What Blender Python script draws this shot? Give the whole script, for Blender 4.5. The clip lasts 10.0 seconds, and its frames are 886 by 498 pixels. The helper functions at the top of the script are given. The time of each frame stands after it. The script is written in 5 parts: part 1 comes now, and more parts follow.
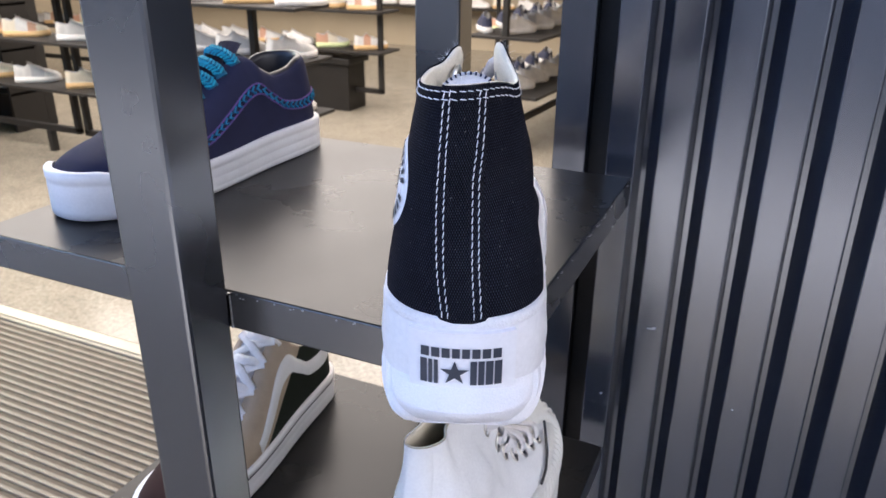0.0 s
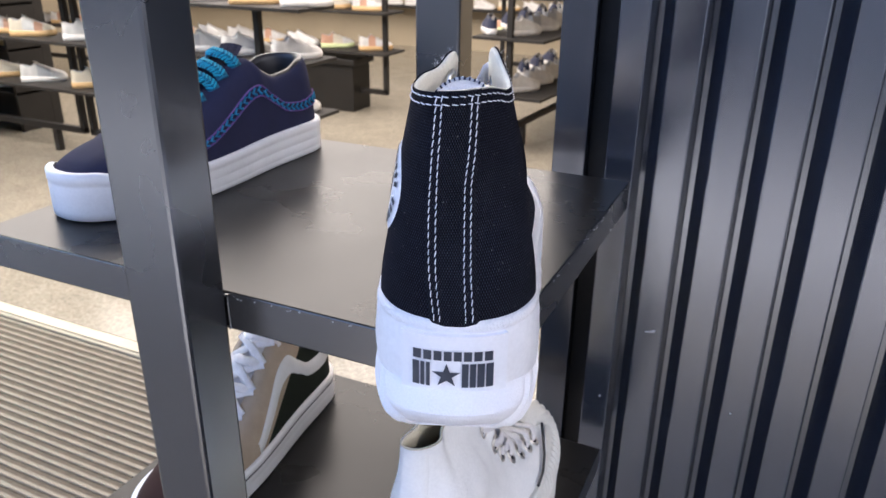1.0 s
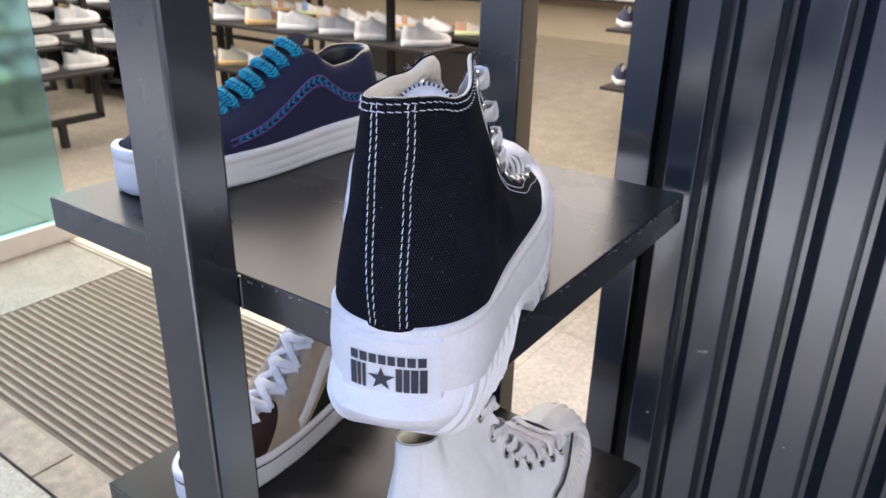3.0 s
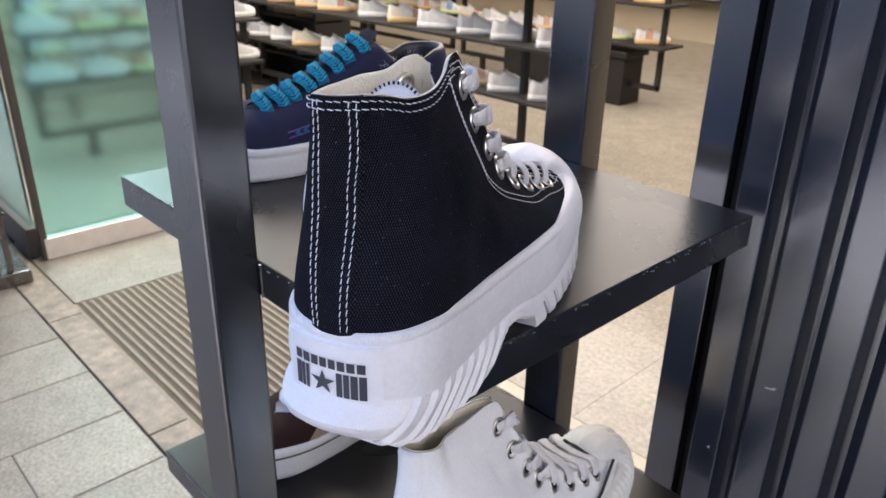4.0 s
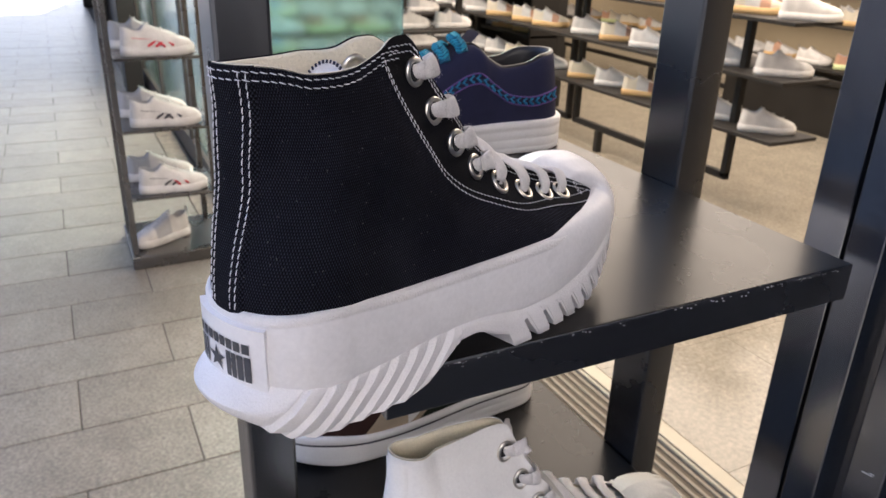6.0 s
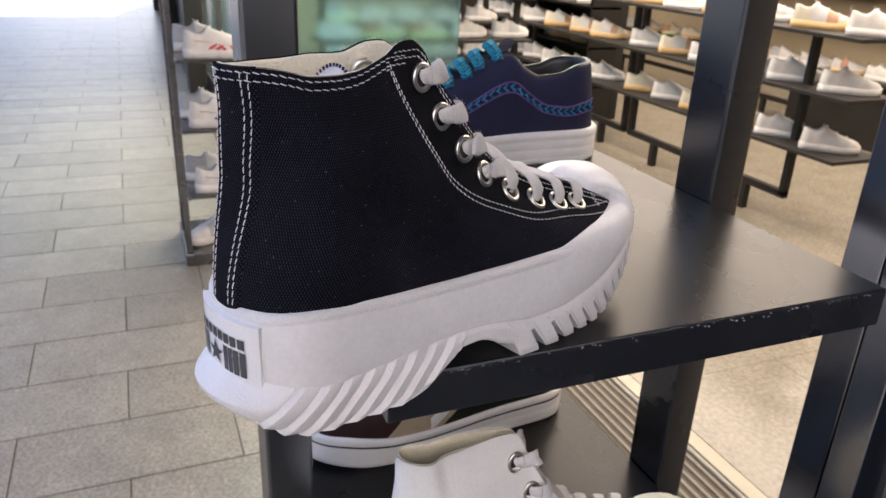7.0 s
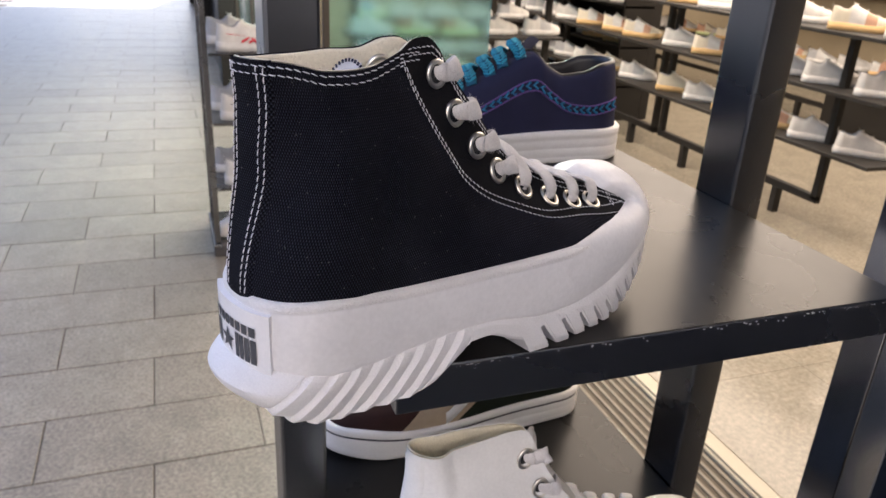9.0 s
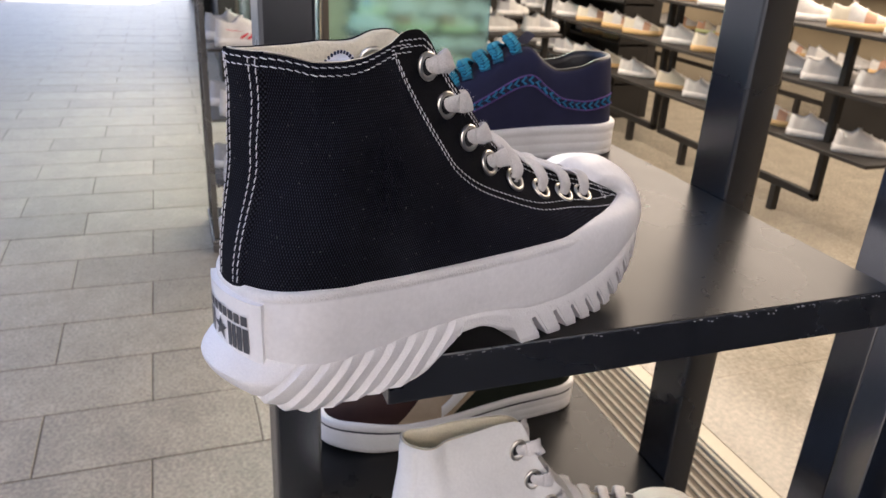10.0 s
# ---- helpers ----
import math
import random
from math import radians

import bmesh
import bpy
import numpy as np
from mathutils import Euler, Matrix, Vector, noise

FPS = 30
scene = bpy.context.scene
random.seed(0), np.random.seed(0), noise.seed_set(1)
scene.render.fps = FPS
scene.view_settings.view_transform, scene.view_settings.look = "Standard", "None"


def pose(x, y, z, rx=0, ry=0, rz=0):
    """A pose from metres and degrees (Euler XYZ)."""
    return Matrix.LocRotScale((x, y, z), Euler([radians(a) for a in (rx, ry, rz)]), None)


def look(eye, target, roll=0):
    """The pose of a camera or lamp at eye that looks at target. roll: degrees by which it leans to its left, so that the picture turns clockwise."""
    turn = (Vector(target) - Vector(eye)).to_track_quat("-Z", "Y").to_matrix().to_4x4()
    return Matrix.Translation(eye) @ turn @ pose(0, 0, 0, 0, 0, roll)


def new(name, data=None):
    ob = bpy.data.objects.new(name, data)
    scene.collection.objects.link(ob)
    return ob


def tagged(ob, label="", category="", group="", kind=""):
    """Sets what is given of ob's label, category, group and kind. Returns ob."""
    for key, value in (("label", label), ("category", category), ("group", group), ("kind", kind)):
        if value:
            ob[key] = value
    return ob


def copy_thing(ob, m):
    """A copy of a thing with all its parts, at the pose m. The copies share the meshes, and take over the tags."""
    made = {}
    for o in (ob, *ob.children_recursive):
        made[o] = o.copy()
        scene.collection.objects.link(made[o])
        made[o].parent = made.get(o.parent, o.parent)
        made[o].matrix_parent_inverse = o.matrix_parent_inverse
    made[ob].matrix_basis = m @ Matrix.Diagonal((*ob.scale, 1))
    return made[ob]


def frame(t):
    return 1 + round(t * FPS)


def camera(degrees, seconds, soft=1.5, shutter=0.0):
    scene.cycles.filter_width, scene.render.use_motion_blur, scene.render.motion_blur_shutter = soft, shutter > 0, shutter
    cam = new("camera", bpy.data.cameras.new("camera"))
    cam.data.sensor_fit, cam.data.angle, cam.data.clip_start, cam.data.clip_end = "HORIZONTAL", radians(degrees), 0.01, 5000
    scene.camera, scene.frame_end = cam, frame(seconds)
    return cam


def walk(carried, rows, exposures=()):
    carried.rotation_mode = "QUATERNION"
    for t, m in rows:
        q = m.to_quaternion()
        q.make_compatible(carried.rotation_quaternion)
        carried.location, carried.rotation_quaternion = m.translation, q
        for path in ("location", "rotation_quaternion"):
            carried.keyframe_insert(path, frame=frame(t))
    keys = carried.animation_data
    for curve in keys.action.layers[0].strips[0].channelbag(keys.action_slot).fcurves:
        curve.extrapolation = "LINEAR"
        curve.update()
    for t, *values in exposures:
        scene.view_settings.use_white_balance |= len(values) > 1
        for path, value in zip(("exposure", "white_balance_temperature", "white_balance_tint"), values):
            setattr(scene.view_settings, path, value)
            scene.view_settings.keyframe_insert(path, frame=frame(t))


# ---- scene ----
cam = camera(61.3, 10.0)
cam.data.dof.use_dof, cam.data.dof.focus_distance, cam.data.dof.aperture_fstop = True, 0.31, 30.0
PATH = [
    (0, (0.009, 0.025, 1.438), (-0.758, 1.698, 0.656), 0.4),
    (0.5, (0.01, 0.026, 1.439), (-0.758, 1.699, 0.657), 0.4),
    (1, (0.014, 0.025, 1.44), (-0.764, 1.695, 0.66), 0.6),
    (1.5, (0.018, 0.027, 1.439), (-0.788, 1.683, 0.658), 0.6),
    (2, (0.026, 0.03, 1.44), (-0.832, 1.657, 0.656), 0.7),
    (2.2, (0.033, 0.034, 1.44), (-0.863, 1.638, 0.65), 0.8),
    (3.3, (0.088, 0.079, 1.449), (-1.045, 1.512, 0.633), 1.2),
    (3.5, (0.096, 0.091, 1.449), (-1.094, 1.475, 0.631), 1.2),
    (4, (0.118, 0.118, 1.446), (-1.202, 1.38, 0.63), 1.2),
    (4.5, (0.141, 0.145, 1.443), (-1.288, 1.286, 0.633), 1.2),
    (5, (0.156, 0.174, 1.439), (-1.358, 1.204, 0.632), 1.4),
    (5.5, (0.163, 0.2, 1.434), (-1.419, 1.126, 0.634), 1.6),
    (7, (0.177, 0.236, 1.433), (-1.522, 0.952, 0.658), 2.5),
    (7.5, (0.18, 0.242, 1.433), (-1.533, 0.924, 0.659), 2.7),
    (8, (0.182, 0.243, 1.434), (-1.538, 0.905, 0.658), 2.8),
    (8.5, (0.183, 0.242, 1.435), (-1.539, 0.895, 0.654), 2.9),
    (9, (0.183, 0.241, 1.434), (-1.538, 0.89, 0.648), 3.1),
    (9.5, (0.185, 0.242, 1.433), (-1.534, 0.892, 0.645), 3.3),
    (10, (0.188, 0.243, 1.433), (-1.53, 0.893, 0.64), 3.3),
]
walk(cam, [(t, look(eye, target, roll)) for t, eye, target, roll in PATH], [(0.0, 1.83, 5620, 16), (3.5, 1.70, 5700, 16), (5.5, 1.52, 6150, 17), (10.0, 1.52, 6400, 18)])

# ---------- world and lights ----------
world = bpy.data.worlds.new("sky")
scene.world = world
world.use_nodes = True
wn = world.node_tree.nodes
sky = wn.new("ShaderNodeTexSky")
sky.sky_type = "NISHITA"
sky.sun_disc = False
sky.sun_elevation = radians(42)
sky.sun_rotation = radians(-77)
world.node_tree.links.new(sky.outputs["Color"], wn["Background"].inputs["Color"])
wn["Background"].inputs["Strength"].default_value = 0.15

sun = new("sun", bpy.data.lights.new("sun", "SUN"))
sun.data.energy, sun.data.angle, sun.data.color = 4.6, radians(0.6), (1.0, 0.95, 0.88)
sun.matrix_world = look((-8.6, 2.0, 8.0), (0, 0, 0))


def unseen_store_lamp(x, y, w, h, power, tilt=0):
    d = bpy.data.lights.new("unseen_store_light", "AREA")
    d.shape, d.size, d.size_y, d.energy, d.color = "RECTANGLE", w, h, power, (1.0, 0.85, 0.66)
    o = new("unseen_store_light", d)
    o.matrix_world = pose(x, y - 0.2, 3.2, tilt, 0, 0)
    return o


# unseen panels under the ceiling, made wide for even reflections
for lx, ly, power in ((-1.6, 3.5, 48), (-4.2, 3.5, 38), (-6.8, 3.5, 38), (-1.6, 6.3, 42), (-4.2, 6.3, 38), (-6.8, 6.3, 38)):
    unseen_store_lamp(lx, ly, 2.5, 2.6, power)
# fill lamp added over the window bay to brighten what shows through the glass
unseen_store_lamp(-4.9, 1.75, 2.4, 0.5, 48, 0)
for lx in (-2.4, -4.8, -7.2):
    unseen_store_lamp(lx, 2.2, 1.8, 0.25, 7, 15)


# ---------- materials ----------
def mat(name, color, rough=0.5, metal=0.0, scale=60.0, vary=0.12, bump=0.05, fine=400.0, rand=0.0, spec=0.5, ior=1.5, detail=6.0, stain=0.0):
    m = bpy.data.materials.new(name)
    m.use_nodes = True
    nt = m.node_tree
    b = nt.nodes["Principled BSDF"]
    co = nt.nodes.new("ShaderNodeTexCoord")
    n1 = nt.nodes.new("ShaderNodeTexNoise")
    n1.inputs["Scale"].default_value, n1.inputs["Detail"].default_value = scale, detail
    n2 = nt.nodes.new("ShaderNodeTexNoise")
    n2.inputs["Scale"].default_value, n2.inputs["Detail"].default_value = fine, 4
    for n in (n1, n2):
        nt.links.new(co.outputs["Object"], n.inputs["Vector"])
    ramp = nt.nodes.new("ShaderNodeMapRange")
    ramp.inputs["From Min"].default_value, ramp.inputs["From Max"].default_value = 0.3, 0.7
    ramp.inputs["To Min"].default_value, ramp.inputs["To Max"].default_value = 1 - vary, 1 + vary
    nt.links.new(n1.outputs["Fac"], ramp.inputs["Value"])
    ramp2 = nt.nodes.new("ShaderNodeMapRange")
    ramp2.inputs["From Min"].default_value, ramp2.inputs["From Max"].default_value = 0.3, 0.7
    ramp2.inputs["To Min"].default_value, ramp2.inputs["To Max"].default_value = 1 - vary * 0.7, 1 + vary * 0.7
    nt.links.new(n2.outputs["Fac"], ramp2.inputs["Value"])
    mul = nt.nodes.new("ShaderNodeMath")
    mul.operation = "MULTIPLY"
    nt.links.new(ramp.outputs["Result"], mul.inputs[0])
    nt.links.new(ramp2.outputs["Result"], mul.inputs[1])
    last = mul.outputs[0]
    if rand:
        oi = nt.nodes.new("ShaderNodeObjectInfo")
        r3 = nt.nodes.new("ShaderNodeMapRange")
        r3.inputs["To Min"].default_value, r3.inputs["To Max"].default_value = 1 - rand, 1 + rand
        nt.links.new(oi.outputs["Random"], r3.inputs["Value"])
        mu2 = nt.nodes.new("ShaderNodeMath")
        mu2.operation = "MULTIPLY"
        nt.links.new(last, mu2.inputs[0])
        nt.links.new(r3.outputs["Result"], mu2.inputs[1])
        last = mu2.outputs[0]
    if stain:
        ge = nt.nodes.new("ShaderNodeNewGeometry")
        for sc, w in ((7.0, 1.0), (26.0, 0.8)):
            n3 = nt.nodes.new("ShaderNodeTexNoise")
            n3.inputs["Scale"].default_value, n3.inputs["Detail"].default_value = sc, 5
            nt.links.new(ge.outputs["Position"], n3.inputs["Vector"])
            r4 = nt.nodes.new("ShaderNodeMapRange")
            r4.inputs["From Min"].default_value, r4.inputs["From Max"].default_value = 0.35, 0.65
            r4.inputs["To Min"].default_value, r4.inputs["To Max"].default_value = 1 - stain * w, 1 + stain * w
            nt.links.new(n3.outputs["Fac"], r4.inputs["Value"])
            mu3 = nt.nodes.new("ShaderNodeMath")
            mu3.operation = "MULTIPLY"
            nt.links.new(last, mu3.inputs[0])
            nt.links.new(r4.outputs["Result"], mu3.inputs[1])
            last = mu3.outputs[0]
    hsv = nt.nodes.new("ShaderNodeHueSaturation")
    hsv.inputs["Color"].default_value = (*color, 1)
    nt.links.new(last, hsv.inputs["Value"])
    nt.links.new(hsv.outputs["Color"], b.inputs["Base Color"])
    rr = nt.nodes.new("ShaderNodeMapRange")
    rr.inputs["To Min"].default_value, rr.inputs["To Max"].default_value = max(rough - 0.08, 0.02), min(rough + 0.08, 1)
    nt.links.new(n1.outputs["Fac"], rr.inputs["Value"])
    nt.links.new(rr.outputs["Result"], b.inputs["Roughness"])
    b.inputs["Metallic"].default_value = metal
    b.inputs["Specular IOR Level"].default_value = spec
    b.inputs["IOR"].default_value = ior
    if bump:
        bp = nt.nodes.new("ShaderNodeBump")
        bp.inputs["Strength"].default_value, bp.inputs["Distance"].default_value = bump, 0.002
        nt.links.new(n2.outputs["Fac"], bp.inputs["Height"])
        nt.links.new(bp.outputs["Normal"], b.inputs["Normal"])
    return m


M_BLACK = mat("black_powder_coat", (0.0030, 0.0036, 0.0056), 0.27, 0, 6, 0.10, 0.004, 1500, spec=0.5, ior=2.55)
M_TABLE = mat("matt_black_steel", (0.022, 0.020, 0.018), 0.6, 0, 30, 0.15, 0.03, 400, spec=0.25)
M_CHIP = mat("bare_metal_chip", (0.45, 0.45, 0.46), 0.5, 0, 200, 0.2, 0.1, 900)
M_CLAD = mat("dark_cladding_paint", (0.020, 0.026, 0.040), 0.22, 0, 8, 0.12, 0.008, 200, spec=0.72, ior=2.1)
M_PAVER = mat("granite_paver", (0.200, 0.180, 0.150), 0.36, 0, 90, 0.34, 0.6, 330, rand=0.13, detail=14, stain=0.10)
M_PLAZA = mat("pale_reflect_paving", (0.47, 0.45, 0.42), 0.5, 0, 3, 0.12, 0.2, 60)
M_ROAD = mat("dark_reflect_ground", (0.045, 0.045, 0.047), 0.8, 0, 30, 0.2, 0.3, 200)
M_JOINT = mat("paving_joint", (0.075, 0.067, 0.057), 0.9, 0, 20, 0.2, 0.3, 200)
M_KERB = mat("pale_kerb_stone", (0.20, 0.168, 0.130), 0.6, 0, 22, 0.30, 0.35, 160, rand=0.08, detail=10, stain=0.12)
M_STORE_FLOOR = mat("polished_stone_floor", (0.235, 0.211, 0.167), 0.18, 0, 60, 0.24, 0.03, 240, rand=0.03, detail=10, stain=0.07)
M_SILL = mat("cream_metal_track", (0.40, 0.36, 0.275), 0.5, 0.0, 12, 0.08, 0.03, 200)
M_RIB = mat("grate_rib_aluminium", (0.175, 0.149, 0.110), 0.55, 0.0, 15, 0.15, 0.1, 200)
M_PIT = mat("grate_carpet", (0.085, 0.070, 0.050), 0.95, 0, 25, 0.2, 0.3, 300)
M_WALL = mat("beige_wall_paint", (0.38, 0.32, 0.225), 0.8, 0, 2, 0.06, 0.05, 80)
M_CEIL = mat("ceiling_paint", (0.6, 0.58, 0.54), 0.9, 0, 2, 0.05, 0.05, 80)
# same powder coat, lightened for the light on the shelf tops
M_SHELF_LIT = mat("black_coat_lit_top", (0.0115, 0.0112, 0.0110), 0.29, 0, 14, 0.10, 0.02, 1500, spec=0.20)


# ---------- mesh helpers ----------
def smooth_all(bm):
    for f in bm.faces:
        f.smooth = True


def part(name, bm, material, parent=None, label=""):
    me = bpy.data.meshes.new(name)
    bm.normal_update()
    bm.to_mesh(me)
    bm.free()
    for mm in material if isinstance(material, (list, tuple)) else (material,):
        me.materials.append(mm)
    ob = new(name, me)
    if parent:
        ob.parent = parent
    if label:
        tagged(ob, label)
    return ob


def box_bm(x0, x1, y0, y1, z0, z1, bevel=0.0, seg=2, bm=None):
    bm = bm or bmesh.new()
    r = bmesh.ops.create_cube(bm, size=1)
    vs = r["verts"]
    bmesh.ops.scale(bm, vec=(x1 - x0, y1 - y0, z1 - z0), verts=vs)
    bmesh.ops.translate(bm, vec=((x0 + x1) / 2, (y0 + y1) / 2, (z0 + z1) / 2), verts=vs)
    if bevel:
        es = list({e for v in vs for e in v.link_edges})
        bmesh.ops.bevel(bm, geom=es, offset=bevel, segments=seg, affect="EDGES", profile=0.5)
    return bm


def box(name, x0, x1, y0, y1, z0, z1, material, parent=None, bevel=0.0, label="", seg=2):
    return part(name, box_bm(x0, x1, y0, y1, z0, z1, bevel, seg), material, parent, label)


def empty(name, m=None):
    ob = new(name)
    if m is not None:
        ob.matrix_world = m
    return ob


def grid_bm(rows, closed_u=False, closed_v=False, bm=None, mat_index=0):
    """A sheet over rows of points."""
    bm = bm or bmesh.new()
    vv = [[bm.verts.new(p) for p in r] for r in rows]
    nr, nc = len(vv), len(vv[0])
    for i in range(nr if closed_v else nr - 1):
        for k in range(nc if closed_u else nc - 1):
            a, b = vv[i][k], vv[i][(k + 1) % nc]
            c, d = vv[(i + 1) % nr][(k + 1) % nc], vv[(i + 1) % nr][k]
            q = [a]
            for w in (b, c, d):
                if w not in q:
                    q.append(w)
            f = bm.faces.new(q)
            f.smooth, f.material_index = True, mat_index
    return bm


def tube_bm(pts, rad, n=8, bm=None, flat=1.0, up=(0, 0, 1), caps=True):
    """A round or flattened tube along points."""
    bm = bm or bmesh.new()
    pts = [Vector(p) for p in pts]
    rings = []
    for i, p in enumerate(pts):
        t = (pts[min(i + 1, len(pts) - 1)] - pts[max(i - 1, 0)]).normalized()
        u = Vector(up)
        a = t.cross(u)
        if a.length < 1e-5:
            a = t.cross(Vector((1, 0, 0)))
        a.normalize()
        b = a.cross(t).normalized()
        r = rad[i] if isinstance(rad, (list, tuple)) else rad
        rings.append([bm.verts.new(p + a * math.cos(2 * math.pi * k / n) * r + b * math.sin(2 * math.pi * k / n) * r * flat) for k in range(n)])
    for i in range(len(rings) - 1):
        for k in range(n):
            f = bm.faces.new((rings[i][k], rings[i][(k + 1) % n], rings[i + 1][(k + 1) % n], rings[i + 1][k]))
            f.smooth = True
    if caps:
        bm.faces.new(rings[0])
        bm.faces.new(rings[-1][::-1])
    return bm


# ---------- ground and structure ----------
ground = box("ground", -400, 400, -400, 400, -0.30, -0.012, M_JOINT)
tagged(ground, "grey bedding under the street paving", "ground", kind="structure")

store_floor = box("floor", -9.5, 2.0, 1.766, 9.5, -0.011, 0.0, M_STORE_FLOOR)
tagged(store_floor, "polished beige stone floor of the shoe store", "floor", kind="structure")

side_slab = box("pavement_slab", -3.6, -2.797, 0.875, 1.690, -0.011, -0.001, M_PAVER)
tagged(side_slab, "plain beige stone slab beside the entrance mat", "pavement", kind="structure")

bay_floor = box("floor_window_bay", -9.5, -3.6, 0.95, 1.764, -0.0112, 0.004, M_STORE_FLOOR)
tagged(bay_floor, "polished stone floor behind the shop window", "floor", kind="structure")

# entrance mat of ribs in a pit
mat_pit = box("entrance_mat", -2.795, 1.2, 0.858, 1.690, -0.0118, -0.0045, M_PIT)
tagged(mat_pit, "ribbed beige entrance mat set into the ground", "mat", kind="structure")
rib_y = 0.870
while rib_y < 1.684:
    box("mat_rib", -2.793, 1.2, rib_y - 0.0075, rib_y + 0.0075, -0.0045, 0.0, M_RIB, mat_pit, 0.003, seg=1)
    rib_y += 0.031

# door track
track = empty("door_track")
tagged(track, "cream metal door track with a raised rail", "door track", kind="structure")
box("track_base", -3.28, 1.2, 1.692, 1.764, -0.0115, 0.002, M_SILL, track)
box("rail", -3.28, 1.2, 1.694, 1.703, 0.002, 0.006, M_SILL, track, 0.0015, seg=1)
box("threshold", -3.28, 1.2, 1.708, 1.762, 0.002, 0.010, M_SILL, track, 0.003)

# shop front cladding: folded sheet with ribs
clad = empty("wall_cladding")
tagged(clad, "dark blue-black ribbed metal cladding beside the entrance", "wall", kind="structure")
prof, cx0, CLAD_Y = [], -0.1305, 0.683
while cx0 < 6.4:
    prof += [(cx0, CLAD_Y + 0.0005), (cx0 + 0.0010, CLAD_Y), (cx0 + 0.0245, CLAD_Y), (cx0 + 0.0255, CLAD_Y + 0.0005)]
    prof += [(cx0 + 0.0275, CLAD_Y + 0.0200), (cx0 + 0.0282, CLAD_Y + 0.0210), (cx0 + 0.0330, CLAD_Y + 0.0210), (cx0 + 0.0345, CLAD_Y + 0.0200), (cx0 + 0.0360, CLAD_Y + 0.0175)]
    cx0 += 0.0445
bm = bmesh.new()
low = [bm.verts.new((x, y, 0.0)) for x, y in prof]
top = [bm.verts.new((x, y, 3.2)) for x, y in prof]
for k in range(len(prof) - 1):
    bm.faces.new((low[k], low[k + 1], top[k + 1], top[k]))
sheet = part("ribbed_sheet", bm, M_CLAD, clad)
box("end_flange", -0.193, -0.160, 0.724, 0.760, 0, 3.2, M_CLAD, clad, 0.0012)
box("end_recess", -0.1595, -0.131, 0.738, 0.760, 0, 3.2, M_TABLE, clad)
core = box("wall_core", -0.1305, 6.4, 0.7075, 0.80, 0, 3.2, M_TABLE, clad)

wall_n = box("wall_north", -9.5, 2.0, 9.4, 9.55, 0, 3.3, M_WALL)
wall_w = box("wall_west", -9.6, -9.5, 0.9, 9.55, 0, 3.3, M_WALL)
wall_e = box("wall_east", 1.3, 1.45, 0.80, 9.55, 0, 3.3, M_WALL)
for w_ in (wall_n, wall_w, wall_e):
    tagged(w_, "plain beige painted store wall", "wall", kind="structure")
# runs on past the west wall to keep sun off the far pavement
ceiling = box("ceiling", -17.0, 2.0, 0.82, 9.55, 3.3, 3.45, M_CEIL)
tagged(ceiling, "plain light store ceiling, extended west to shade the pavement", "ceiling", kind="structure")

# unseen canopies, added and sized to block sun and sky over the pavement
M_SOFFIT = mat("grey_soffit", (0.26, 0.25, 0.24), 0.8, 0, 2, 0.06, 0.05, 80)
canopy = box("ceiling_shade_canopy", -5.0, 2.0, -0.12, 0.82, 3.3, 3.5, M_SOFFIT)
canopy_mid = box("ceiling_shade_canopy_wide", -12.0, -5.0, -1.9, 0.82, 3.3, 3.5, M_SOFFIT)
tagged(canopy_mid, "unseen grey canopy added to shade the pavement", "ceiling", kind="structure")
canopy_far = box("ceiling_shade_canopy_far", -17.0, -12.0, -4.4, 0.82, 3.3, 3.5, M_SOFFIT)
tagged(canopy_far, "unseen deep grey roof added to shade the far pavement", "ceiling", kind="structure")
tagged(canopy, "unseen plain canopy added to shade the shop front", "ceiling", kind="structure")
# unseen wall, its grey set by what posts and cladding should mirror
M_FACADE = mat("grey_reflection_wall", (0.145, 0.155, 0.178), 0.7, 0, 0.6, 0.2, 0.1, 8)
opposite = box("wall_opposite", -60, 40, -6.5, -6.0, 0, 3.2, M_FACADE)
tagged(opposite, "unseen grey wall added across the street for reflections", "wall", kind="structure")

# unseen block added above it to cut sky light from the right
opposite_tall = box("wall_opposite_tall", 1.5, 12.0, -6.6, -5.98, 3.2, 9.0, M_FACADE)
tagged(opposite_tall, "unseen dark wall added across the street to block sky light", "wall", kind="structure")
# unseen reflector: pale top bounces light onto the shoe, dark base stays out of reflections
M_BOUNCE = mat("pale_bounce_surface", (0.80, 0.74, 0.66), 0.8, 0, 1.0, 0.1, 0.1, 20)
street_end = empty("wall_street_end")
tagged(street_end, "unseen wall at the street end, pale above to bounce light, dark below", "wall", kind="structure")
box("dark_base", 7.0, 7.5, -6.0, 0.68, 0, 2.5, M_FACADE, street_end, label="dark lower part for dark reflections")
box("bounce_wall", 6.95, 7.5, -6.0, 2.6, 2.5, 10.0, M_BOUNCE, street_end)
bm = bmesh.new()
for cx_, cz_, w_, h_ in ((-0.113, 1.003, 0.0012, 0.0010), (-0.072, 1.088, 0.0050, 0.0008), (-0.069, 1.090, 0.0025, 0.0006), (0.012, 1.02, 0.0010, 0.0007)):
    bm.faces.new([bm.verts.new((cx_ + w_ * math.cos(a), CLAD_Y - 0.0005, cz_ + h_ * math.sin(a) + w_ * 0.15 * math.cos(a))) for a in [2 * math.pi * q / 7 for q in range(7)]])
scr = part("scratched_paint", bm, M_CHIP, clad, "small pale scratches in the paint")
tagged(scr, kind="stuff")

